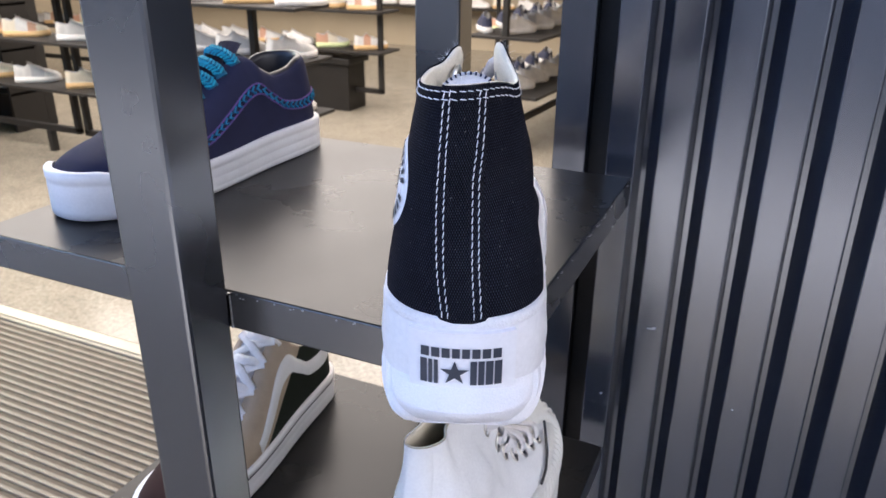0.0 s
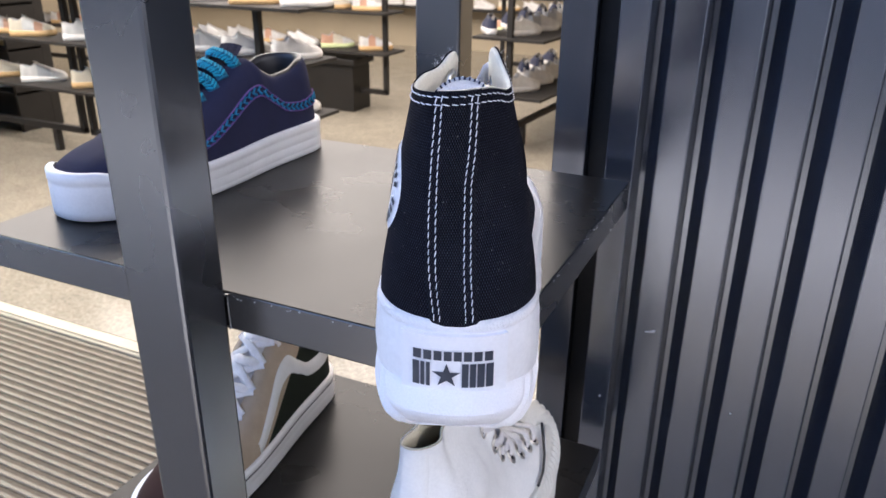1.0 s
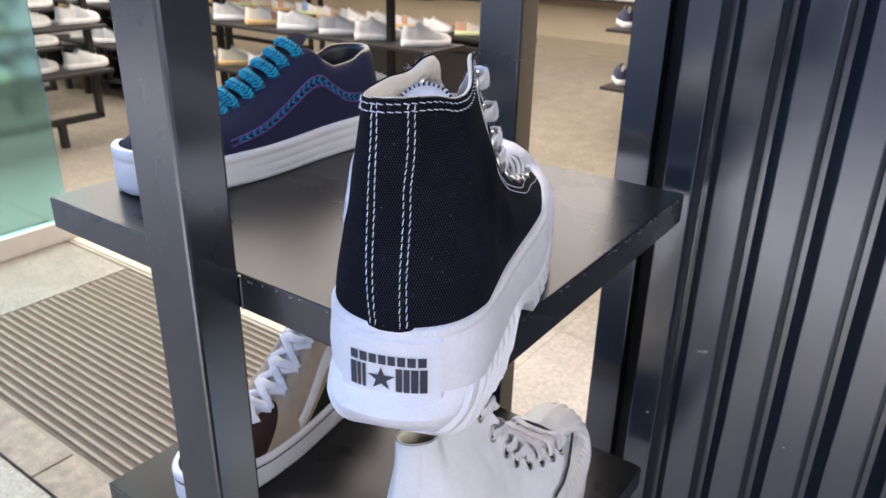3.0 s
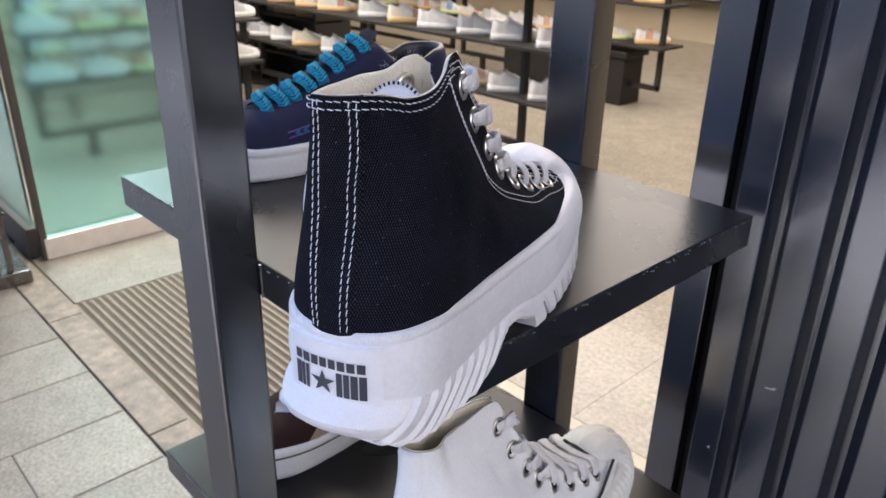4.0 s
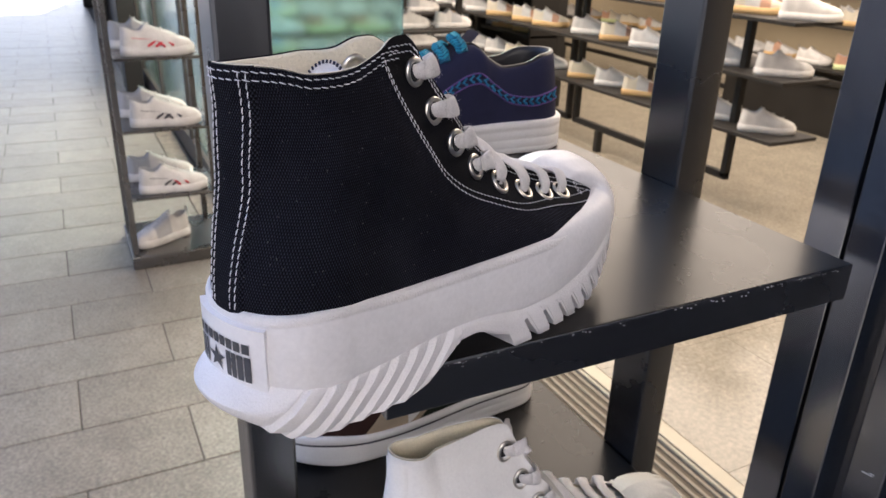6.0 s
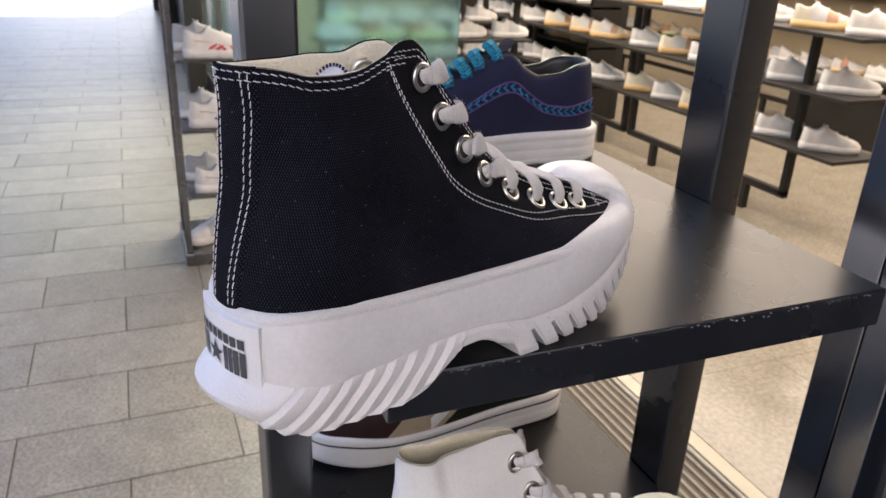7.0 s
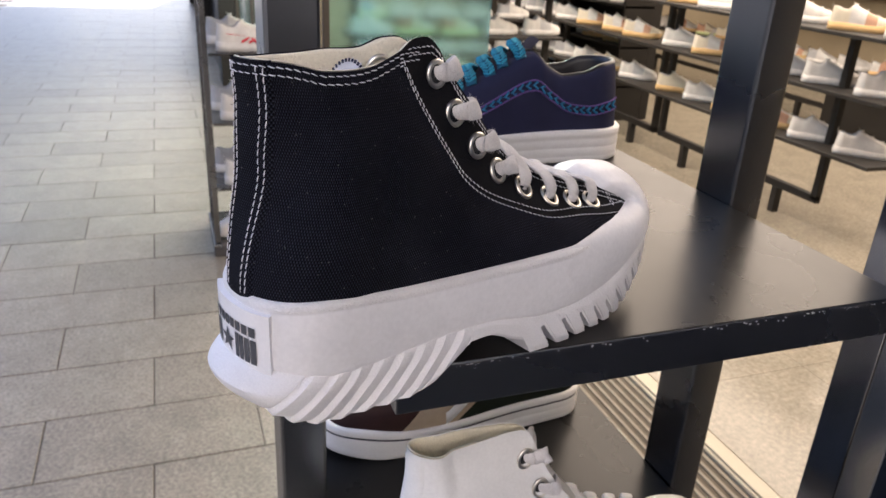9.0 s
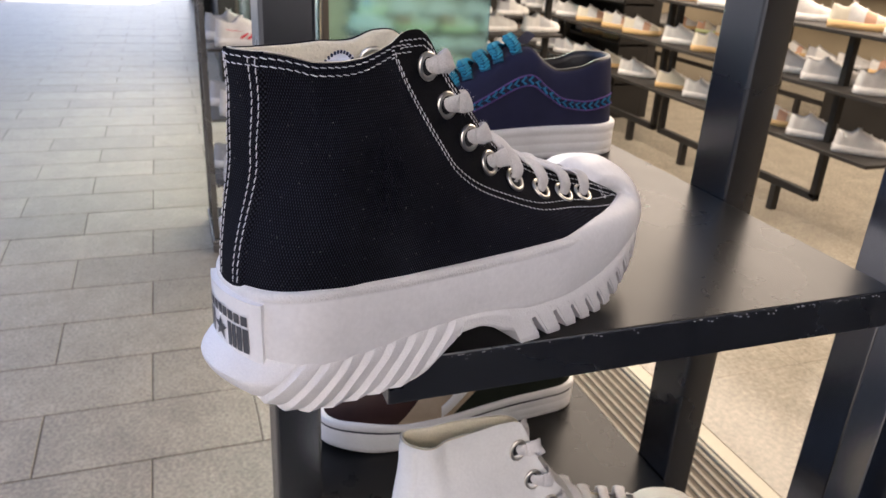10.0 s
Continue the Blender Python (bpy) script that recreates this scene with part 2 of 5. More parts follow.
# ---------- display shelf ----------
def display_shelf():
    unit = empty("display_shelf")
    tagged(unit, "black powder-coated steel shelf unit with chipped shelf edges", "shelf unit")
    for zt in (1.245, 0.965):
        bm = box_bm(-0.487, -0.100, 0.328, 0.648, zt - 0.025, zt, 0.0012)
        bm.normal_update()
        # one coat in two tones: lit tops lighter, shaded sides darker
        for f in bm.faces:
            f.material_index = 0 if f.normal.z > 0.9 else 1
        sh_ = part("shelf", bm, [M_SHELF_LIT, M_BLACK], unit)
        rng = random.Random(int(zt * 1000))
        bm = bmesh.new()
        for k in range(95):
            edge_y = rng.random() < 0.75
            d = rng.choice((0.02, 0.05, 0.11, 0.18, 0.23, 0.26, 0.29)) + rng.gauss(0, 0.014)
            d = min(max(d, 0.0), 0.308)
            w, h = rng.uniform(0.0003, 0.0013), rng.uniform(0.0002, 0.0006)
            z = zt - 0.0012 - abs(rng.gauss(0, 0.0012))
            n_ = rng.randint(5, 7)
            pts = []
            for q in range(n_):
                a = 2 * math.pi * q / n_
                r = rng.uniform(0.6, 1.1)
                pts.append((-0.0997, 0.335 + max(d, 0.0) + w * r * math.cos(a), z + h * r * math.sin(a)) if edge_y else (-0.110 - max(d, 0) * 0.6 + w * r * math.cos(a), 0.3277, z + h * r * math.sin(a)))
            bm.faces.new([bm.verts.new(p) for p in pts])
        chips = part("chipped_paint", bm, M_CHIP, sh_, "pale chips along the shelf edge")
        tagged(chips, kind="stuff")
    box("post", -0.309, -0.267, 0.294, 0.3272, 0, 1.95, M_BLACK, unit, 0.0025)
    box("post", -0.307, -0.263, 0.6488, 0.680, 0, 1.95, M_BLACK, unit, 0.0025)
    # weld seam beside the front post
    for zt in (1.245, 0.965):
        pts = [(-0.266, 0.3275, zt - 0.024 + 0.023 * k / 12) for k in range(13)]
        part("weld", tube_bm(pts, [0.0011 + 0.0004 * math.sin(k * 2.3) for k in range(13)], 6), M_BLACK, unit)
    return unit


display_shelf()


# ---------- high-top sneaker ----------
def spl(xs, ys):
    """A smooth curve through points, monotone between them."""
    xs, ys = np.array(xs, float), np.array(ys, float)
    h = np.diff(xs)
    d = np.diff(ys) / h
    m = np.zeros(len(xs))
    m[0], m[-1] = d[0], d[-1]
    for k in range(1, len(xs) - 1):
        m[k] = 0 if d[k - 1] * d[k] <= 0 else 2 * d[k - 1] * d[k] / (d[k - 1] + d[k])

    def at(x):
        x = min(max(x, xs[0]), xs[-1])
        k = min(int(np.searchsorted(xs, x, side="right")) - 1, len(xs) - 2)
        t = (x - xs[k]) / h[k]
        return float((2 * t**3 - 3 * t**2 + 1) * ys[k] + (t**3 - 2 * t**2 + t) * h[k] * m[k] + (3 * t**2 - 2 * t**3) * ys[k + 1] + (t**3 - t**2) * h[k] * m[k + 1])

    return at


def smooth(a, b, x):
    t = min(max((x - a) / (b - a), 0), 1)
    return t * t * (3 - 2 * t)


SIDE = spl([0.034, 0.05, 0.075, 0.10, 0.13, 0.16, 0.18], [0.0336, 0.0346, 0.0355, 0.0374, 0.0408, 0.0428, 0.0422])


def outline(n=840):
    """The sole's outline on one side, heel to toe, evenly spaced: along, half width, outward normal."""
    pts = []
    for k in range(200):
        a = math.pi / 2 * k / 200
        pts.append((0.034 - 0.034 * math.cos(a) ** 0.92, 0.0336 * math.sin(a) ** 0.86))
    pts += [(0.034 + 0.146 * k / 300, SIDE(0.034 + 0.146 * k / 300)) for k in range(300)]
    for k in range(301):
        a = math.pi / 2 * k / 300
        pts.append((0.18 + 0.073 * math.sin(a), 0.0422 * math.cos(a) ** 0.94 if k < 300 else 0.0))
    p = np.array(pts)
    ln = np.concatenate([[0], np.cumsum(np.hypot(*np.diff(p, axis=0).T))])
    u = np.linspace(0, ln[-1], n)
    q = np.stack([np.interp(u, ln, p[:, 0]), np.interp(u, ln, p[:, 1])], 1)
    t = np.gradient(q, axis=0)
    t /= np.hypot(t[:, 0], t[:, 1])[:, None]
    nor = np.stack([-t[:, 1], t[:, 0]], 1)
    nor[0], nor[-1] = (-1, 0), (1, 0)
    return q, nor, u


OUT_Q, OUT_N, OUT_U = outline()
TOP = spl([-0.01, 0.0, 0.02, 0.04, 0.07, 0.10, 0.155, 0.18, 0.22, 0.253], [0.0558, 0.0558, 0.0565, 0.0548, 0.0518, 0.0503, 0.0497, 0.0492, 0.048, 0.047])
GROOVE = spl([0.0, 0.0114, 0.03, 0.087, 0.1035, 0.12, 0.138, 0.157, 0.179, 0.199, 0.2105, 0.23, 0.253], [0.0280, 0.0256, 0.0240, 0.0250, 0.0245, 0.0224, 0.0195, 0.0196, 0.0222, 0.0282, 0.0325, 0.037, 0.0395])
BOTTOM = spl([-0.01, 0.0, 0.006, 0.0156, 0.03, 0.0755, 0.079, 0.086, 0.092, 0.103, 0.119, 0.126, 0.132, 0.185, 0.195, 0.2051, 0.2126, 0.22, 0.235, 0.253], [0.0140, 0.0096, 0.0048, 0.0015, 0.0, 0.0, 0.003, 0.0125, 0.0168, 0.0172, 0.0112, 0.0085, 0.0, 0.0, 0.0010, 0.0042, 0.0075, 0.0105, 0.0175, 0.0235])
EYE_S = [0.0861, 0.0963, 0.1083, 0.1216, 0.1381, 0.1567, 0.1743, 0.1899, 0.226]
EYE_L = [0.0158, 0.0162, 0.0182, 0.0188, 0.0206, 0.0217, 0.0222, 0.0224, 0.0204]
EYE_Z = [0.1345, 0.1175, 0.1022, 0.0886, 0.0779, 0.0701, 0.0652, 0.0621, 0.0540]
ze_, le_ = spl([0.03] + EYE_S, [0.205] + EYE_Z), spl([0.03] + EYE_S, [0.0150] + EYE_L)
ANKLE = spl([0.045, 0.062, 0.085, 0.109, 0.125, 0.142, 0.152], [0.0336, 0.0328, 0.0292, 0.0252, 0.0222, 0.0188, 0.0178])
HEEL = spl([0.045, 0.06, 0.08, 0.105, 0.125, 0.142, 0.152], [-0.0005, 0.0005, 0.0030, 0.0062, 0.0062, 0.0045, 0.0035])
COLLAR = spl([-0.01, 0.0, 0.02, 0.035, 0.054, 0.0645, 0.0745, 0.0805, 0.0872, 0.0938, 0.103, 0.113, 0.1228, 0.1375, 0.152, 0.1715, 0.191, 0.2055, 0.222, 0.230],
             [0.1436, 0.1434, 0.1418, 0.1416, 0.1432, 0.1450, 0.1492, 0.1495, 0.1462, 0.137, 0.1245, 0.1132, 0.1040, 0.0925, 0.0838, 0.0757, 0.0700, 0.0648, 0.0585, 0.0545])
LOWER = spl([-0.01, 0.0, 0.02, 0.04, 0.07, 0.10, 0.155, 0.172, 0.19, 0.217, 0.230], [0.052, 0.052, 0.0525, 0.0508, 0.0478, 0.0463, 0.0455, 0.046, 0.047, 0.047, 0.047])


PINCH = [0.0]


def collar(s, sd):
    """Height of the rim; the inner side sits a little lower."""
    if sd > 0:
        return COLLAR(s) - 0.0017 * smooth(0.003, 0.02, s) * smooth(0.066, 0.046, s)
    return COLLAR(s) - (0.0020 * smooth(0.048, 0.068, s) * smooth(0.095, 0.084, s) if sd < 0 else 0.0)


def upper_half(s, z):
    """Half width of the upper at a station and a height."""
    a = ANKLE(z)
    if s <= 0.035:
        return a * max(0.0, 1 - ((0.035 - s) / 0.035) ** 2.2) ** 0.5
    w, e, l = 0.93 * SIDE(min(s, 0.18)), ze_(s), le_(s)
    if s > 0.18:
        w = 0.93 * 0.0422 * max(0.02, 1 - ((s - 0.18) / 0.073) ** 2) ** 0.5
    if z > e:
        c = l - (z - e) * (0.12 + 0.7 * smooth(0.10, 0.15, s))
    else:
        q = min(max((z - 0.047) / (e - 0.047), 0), 1)
        flat = smooth(0.155, 0.105, s)
        c = l + (w - l) * ((1 - q**1.9) * (1 - flat) + (1 - q) ** 1.5 * (1 + 1.3 * q) * flat)
    b = smooth(0.035, 0.088, s)
    return a * (1 - b) + c * b


def upper_at(s, z, side, off=0.0):
    """A point of the upper; off: how far it stands proud. side: +1 the outer side."""
    lat = upper_half(s, z)
    lat -= (0.0088 if side < 0 else 0.0024) * smooth(0.034, 0.080, s) * smooth(0.098, 0.146, z)
    if PINCH[0]:
        lat *= 1 - PINCH[0] * smooth(0.100, 0.148, z) * smooth(0.0, 0.03, s) * smooth(0.12, 0.09, s)
    sh = HEEL(z) * max(0.0, 1 - s / 0.07) + 0.42 * smooth(0.058, 0.105, z) * min(max(side * lat + 0.010, 0.0), 0.024) * (1 - smooth(0.0, 0.06, s))
    if PINCH[0]:
        sh += 0.0055 * smooth(0.070, 0.145, z) * (1 - smooth(0.0, 0.06, s))
    e = 0.0015
    if off:
        l2, s2 = upper_half(s + e, z), s + e + HEEL(z) * max(0.0, 1 - (s + e) / 0.07)
        l1, s1 = (upper_half(s - e, z), s - e + HEEL(z) * max(0.0, 1 - (s - e) / 0.07)) if s > e else (-upper_half(e, z) if s < 1e-4 else 0.0, s2 if s < 1e-4 else HEEL(z))
        t = Vector((s2 - s1, l2 - l1)).normalized() if s > 1e-4 else Vector((0, 1))
        n = Vector((-t.y, t.x))
        dz = (upper_half(s, z + e) - upper_half(s, z - e)) / (2 * e)
        n3 = Vector((n.x, n.y, -dz * max(n.y, 0))).normalized()
        return Vector((s + sh + n3.x * off, -side * (lat + n3.y * off), z + n3.z * off))
    return Vector((s + sh, -side * lat, z))


def heel_station(lat):
    """The station on the heel's curve at which the half width is about lat, at mid height."""
    lo, hi = 0.0, 0.035
    for _ in range(30):
        m = (lo + hi) / 2
        if upper_half(m, 0.10) < lat:
            lo = m
        else:
            hi = m
    return lo


def dashes(path, bm, dash=0.0027, gap=0.0005, r=0.00021):
    """Stitches along a path of points."""
    p = [Vector(q) for q in path]
    ln = [0.0]
    for a, b in zip(p, p[1:]):
        ln.append(ln[-1] + (b - a).length)

    def at(d):
        k = min(max(int(np.searchsorted(ln, d)) - 1, 0), len(p) - 2)
        t = (d - ln[k]) / max(ln[k + 1] - ln[k], 1e-9)
        return p[k].lerp(p[k + 1], t)

    d = random.uniform(0, gap)
    while d + dash < ln[-1]:
        q = dash * random.uniform(0.88, 1.08)
        m = at(d + q / 2)
        # each stitch lies slightly askew, its ends sunk into the cloth
        nrm = Vector((min(m.x - 0.05, 0.0) * 0.6, m.y, 0.004)).normalized()
        sk = (at(d + q) - at(d)).cross(nrm).normalized() * random.uniform(0.00008, 0.00028)
        tube_bm([at(d) - sk - nrm * 0.0002, at(d + q * 0.2) - sk * 0.7, m, at(d + q * 0.8) + sk * 0.7, at(d + q) + sk - nrm * 0.0002], [r * 0.5, r * 1.05, r * 1.2, r * 1.05, r * 0.5], 6, bm)
        d += q + gap * random.uniform(0.7, 1.3)


def sheet_uv(bm, nr, nc, us, vs, faces):
    uv = bm.loops.layers.uv.new("UVMap")
    bm.verts.index_update()
    for f in faces:
        for lp in f.loops:
            i, k = divmod(lp.vert.index, nc)
            lp[uv].uv = (us[k], vs[i][k])


def torus_bm(c, n, R, r, bm=None, seg=20, ring=8, squash=1.0):
    bm = bm or bmesh.new()
    n = Vector(n).normalized()
    a = n.orthogonal().normalized()
    b = n.cross(a)
    rows = []
    for i in range(seg):
        t = 2 * math.pi * i / seg
        d = a * math.cos(t) + b * math.sin(t)
        rows.append([Vector(c) + d * (R + r * math.cos(2 * math.pi * k / ring)) + n * r * squash * math.sin(2 * math.pi * k / ring) for k in range(ring)])
    return grid_bm(rows, True, True, bm)


def disc_bm(c, n, R, bm=None, seg=20, jag=0.0):
    bm = bm or bmesh.new()
    n = Vector(n).normalized()
    a = n.orthogonal().normalized()
    b = n.cross(a)
    vs = []
    for i in range(seg):
        t = 2 * math.pi * i / seg
        rr = R * (1 + (jag if i % 2 else 0))
        vs.append(bm.verts.new(Vector(c) + (a * math.cos(t) + b * math.sin(t)) * rr))
    bm.faces.new(vs)
    return bm


SEAM_Z = [0.056, 0.080, 0.105, 0.122, 0.143]
SEAMS = [spl(SEAM_Z, v) for v in ([-0.0062, -0.0090, -0.0104, -0.0106, -0.0107], [-0.0044, -0.0068, -0.0079, -0.0081, -0.0081], [0.0034, 0.0025, 0.0024, 0.0042, 0.0060], [0.0056, 0.0047, 0.0048, 0.0068, 0.0087])]


def rim_z(s, sd, rise):
    """Height of the rim; with a rise it climbs straight from heel to front."""
    z = collar(s, sd)
    if rise:
        w = smooth(0.102, 0.074, s)
        z = z * (1 - w) + (0.1458 + rise * min(max(s, 0.0) / 0.07, 1.0)) * w
    return z


def high_top(name, m, mats, zf=1.0, lugs=True, ribbed_toe=False, stitch=True, rise=0.0):
    """A platform high-top. mats: canvas, strip, rubber, lining, lace, stitch, metal, tongue."""
    shoe = empty(name)
    S = Matrix.Diagonal((1, 1, zf, 1))

    def add(nm, bm, mm, parent=None, label=""):
        bm.transform(S)
        return part(nm, bm, mm, parent or shoe, label)

    # upper, both sides in one sheet: outer toe to heel to inner toe
    st = [0.035 * (1 - math.cos(math.pi / 2 * k / 22)) for k in range(22)] + [0.035 + (0.230 - 0.035) * k / 70 for k in range(71)]
    cols = [(s, 1) for s in st[::-1]] + [(s, -1) for s in st[1:]]
    NV = 30
    rows, vv, us, acc = [], [], [], 0.0
    for k, (s, sd) in enumerate(cols):
        if k:
            acc += (upper_at(s, 0.08 if s < 0.13 else 0.06, sd) - upper_at(cols[k - 1][0], 0.08 if s < 0.13 else 0.06, cols[k - 1][1])).length
        us.append(acc)
    for i in range(NV + 1):
        r, v = [], []
        for s, sd in cols:
            z0, z1 = LOWER(s), rim_z(s, sd, rise)
            z = z0 + (z1 - z0) * i / NV
            # faint folds at the ankle
            w = (0.0013 * math.sin(s * 62 + z * 85 + sd) + 0.0006 * math.sin(s * 150 - z * 40 + 2 * sd)) * smooth(0.035, 0.06, s) * smooth(0.185, 0.13, s) * smooth(0.14, 0.115, z) * smooth(0.052, 0.068, z) * smooth(0.006, 0.022, EYESTAY(max(s, 0.0637)) - z)
            p = upper_at(s, z, sd)
            p.y *= 1 + w / max(abs(p.y), 0.008)
            r.append(p)
            v.append(z)
        rows.append(r)
        vv.append(v)
    bm = grid_bm(rows)
    sheet_uv(bm, NV + 1, len(cols), us, vv, bm.faces)
    add("canvas_upper", bm, mats["canvas"])

    # lining and rim
    rows = []
    st2 = [(s, sd) for s, sd in cols if s < 0.175]
    for dz, off in ((-0.0006, -0.0003), (-0.0003, -0.0008), (-0.0005, -0.0016), (-0.0015, -0.0022), (-0.012, -0.0024), (-0.03, -0.0024), (-0.055, -0.0024), (-0.075, -0.003)):
        r = []
        for s, sd in st2:
            z = max(rim_z(s, sd, rise) + min(dz, 0), LOWER(s) + 0.006)
            p = upper_at(s, min(z, 0.170), sd, off)
            p.z += 0.0010 * smooth(0.060, 0.040, s) if sd > 0 or s < 0.004 else 0.0
            r.append(p)
        rows.append(r)
    bm = grid_bm(rows)
    add("lining", bm, mats["lining"], label="cream cotton lining")
    # insole
    bm = bmesh.new()
    rim = [bm.verts.new((s + 0.002, -0.9 * upper_half(s, 0.062), 0.066)) for s in st[4:60]]
    rim += [bm.verts.new((s + 0.002, 0.9 * upper_half(s, 0.062), 0.066)) for s in st[4:60][::-1]]
    bm.faces.new(rim)
    add("insole", bm, mats["lining"])

    # heel strip
    rows = []
    for i in range(25):
        z = 0.0545 + (COLLAR(0) - 0.0545 + 0.0004) * i / 24
        r = []
        lo, hi = SEAMS[0](z) - 0.0021, SEAMS[3](z) + 0.0026
        for k in range(13):
            l = lo + (hi - lo) * k / 12
            off = 0.0010 if 0 < k < 12 else -0.0003
            p = upper_at(heel_station(abs(l)), z, 1 if l > 0 else -1, off)
            r.append(p)
        rows.append(r)
    bm = grid_bm(rows)
    sheet_uv(bm, 25, 13, [-0.0128 + 0.0212 * k / 12 for k in range(13)], [[rows[i][k].z for k in range(13)] for i in range(25)], bm.faces)
    add("heel_strip", bm, mats["strip"])

    # stitching
    if stitch:
        bm = bmesh.new()
        for seam in SEAMS:
            path = []
            for k in range(41):
                z = 0.0560 + (COLLAR(0) - 0.0565) * k / 40
                l = seam(z)
                path.append(upper_at(heel_station(abs(l)), z, 1 if l > 0 else -1, 0.0012))
            dashes(path, bm)
        for sd in (1, -1):
            for dz in (0.0016, 0.0045):
                dashes([upper_at(s, min(collar(min(s, 0.066), sd), 0.1478) - dz, sd, 0.0004 if s > 0.012 else 0.0012) for s in [0.078 * k / 70 for k in range(71)]], bm)
            for d in (0.0, 0.0027):
                path = []
                for k in range(81):
                    t = k / 80
                    s = 0.0642 + (0.2225 - 0.0642) * t
                    z = min(EYESTAY(s), collar(s, sd) - 0.003)
                    path.append(upper_at(s, z - d, sd, 0.0004))
                dashes(path, bm, 0.0023, 0.0006)
            for d in (0.0026, 0.0052):
                dashes([upper_at(s, min(collar(s, sd), 0.1482 if sd > 0 else 0.1445) - d, sd, 0.0004) for s in [0.070 + 0.0185 * k / 20 for k in range(21)]], bm, 0.0023, 0.0006)
            for d in (0.0022, 0.0045):
                dashes([upper_at(s, collar(s, sd) - d, sd, 0.0004) for s in [0.088 + 0.134 * k / 70 for k in range(71)]], bm, 0.0023, 0.0006)
            for d in (0.0, 0.0022):
                dashes([upper_at(0.2070 + d + 0.002 * k / 8, 0.0565 + 0.0065 * k / 8, sd, 0.0005) for k in range(9)], bm, 0.002, 0.0006)
        add("stitching", bm, mats["stitch"], label="white cotton stitching")
        # raised seam of the eyestay
        for sd in (1, -1):
            rows = []
            for k in range(71):
                s = 0.0615 + 0.1625 * k / 70
                zh = collar(s, sd)
                zl = min(EYESTAY(s) - 0.0048, zh - 0.002)
                rows.append([upper_at(s, zl + (zh - zl) * q / 8, sd, 0.0002 if q else -0.0004) for q in range(9)])
            add("eyestay", grid_bm(rows), mats["canvas2"])

    # tongue
    rows = []
    for k in range(40):
        s = 0.072 + 0.135 * k / 39
        zc = min(COLLAR(max(s, 0.0775)) + 0.001, 0.1300)
        w = (0.0115 if stitch else 0.0115 + 0.0085 * smooth(0.10, 0.14, s)) if s > 0.08 else 0.0115 - (0.08 - s) * 0.4
        rows.append([(s + 0.006, w * q / 6, zc - 0.0075 + 0.0035 * (1 - (q / 6) ** 2)) for q in range(-6, 7)])
    bm = grid_bm(rows)
    bmesh.ops.solidify(bm, geom=bm.faces[:], thickness=0.0025)
    smooth_all(bm)
    add("tongue", bm, mats["tongue"], label="white canvas tongue")
    if stitch:
        badge = add("tongue_badge", disc_bm((0.0510, 0.0000, 0.1270), (-1, 0, 0.30), 0.0138, seg=60, jag=0.05), mats["tongue"], label="round white badge with zigzag edge")
        bm = bmesh.new()
        for k in range(40):
            t = 2 * math.pi * k / 40
            n = Vector((-1, 0, 0.30)).normalized()
            a = n.orthogonal().normalized()
            b = n.cross(a)
            c = Vector((0.0510, 0.0000, 0.1270)) + n * 0.0006
            d = a * math.cos(t) + b * math.sin(t)
            tube_bm([c + d * 0.0128, c + d * 0.0141], 0.0005, 4, bm)
        add("zigzag", bm, mats["navy"], badge)

    # eyelets
    for sd in (1, -1):
        for s, z in zip(EYE_S[:8], EYE_Z[:8]):
            c, c2 = upper_at(s, z, sd, 0.0006), upper_at(s, z, sd, 0.003)
            ey = add("eyelet", torus_bm(c, c2 - c, 0.0050, 0.0012, squash=0.85, seg=28, ring=10), mats["metal"], label="polished steel eyelet")
            # dark disc in place of the shade inside the hole
            add("eyelet_hole", disc_bm(upper_at(s, z, sd, 0.0005), c2 - c, 0.0044), mats["hole"], ey)

    c, c2 = upper_at(EYE_S[0] - 0.0125, EYE_Z[0] + 0.001, -1, -0.0044), upper_at(EYE_S[0] - 0.0125, EYE_Z[0] + 0.001, -1, -0.0070)
    add("eyelet", torus_bm(c, c2 - c, 0.0050, 0.0012, seg=24), mats["metal"], label="polished steel eyelet")

    # laces
    fuzz = random.Random(9)
    for k in range(8):
        s, z = EYE_S[k], EYE_Z[k]
        pts = []
        w = 0.0047 if k < 4 else 0.0044
        paths = []
        for sd in (1, -1):
            if k < 4:
                e0 = upper_at(s - 0.0005, z, sd, -0.002)
                e1 = upper_at(s + 0.0030, z + 0.0004, sd, 0.0030)
                e2 = upper_at(s + 0.0090, z + 0.0016 - 0.0006 * k, sd, 0.0044)
                e3 = Vector((s + 0.0150, -sd * 0.0090, z + 0.0022 - 0.0010 * k))
                mid_s, mid_z = s + 0.0165, z + 0.0024 - 0.0010 * k
            else:
                e0 = upper_at(s + 0.0004, z - 0.0003, sd, -0.002)
                e1 = upper_at(s + 0.0006, z + 0.0022, sd, 0.0030)
                e2 = upper_at(s - 0.0010, min(COLLAR(s - 0.001) - 0.0004, z + 0.0080), sd, 0.0040)
                e3 = Vector((s - 0.0045, -sd * 0.0100, COLLAR(s - 0.0045) + 0.0016))
                mid_s, mid_z = s - 0.0075, COLLAR(s - 0.0075) + 0.0022
            half = [e0, e1, e2, e3]
            if k < 4:
                paths.append(half[:3] + [Vector((s + 0.0140, -sd * 0.0105, z + 0.0012 - 0.0010 * k)), Vector((s + 0.0125, -sd * 0.0050, z - 0.0070)), Vector((s + 0.0100, -sd * 0.0030, z - 0.0140))])
            else:
                pts = pts + half if sd > 0 else pts + [Vector((mid_s, 0, mid_z))] + half[::-1]
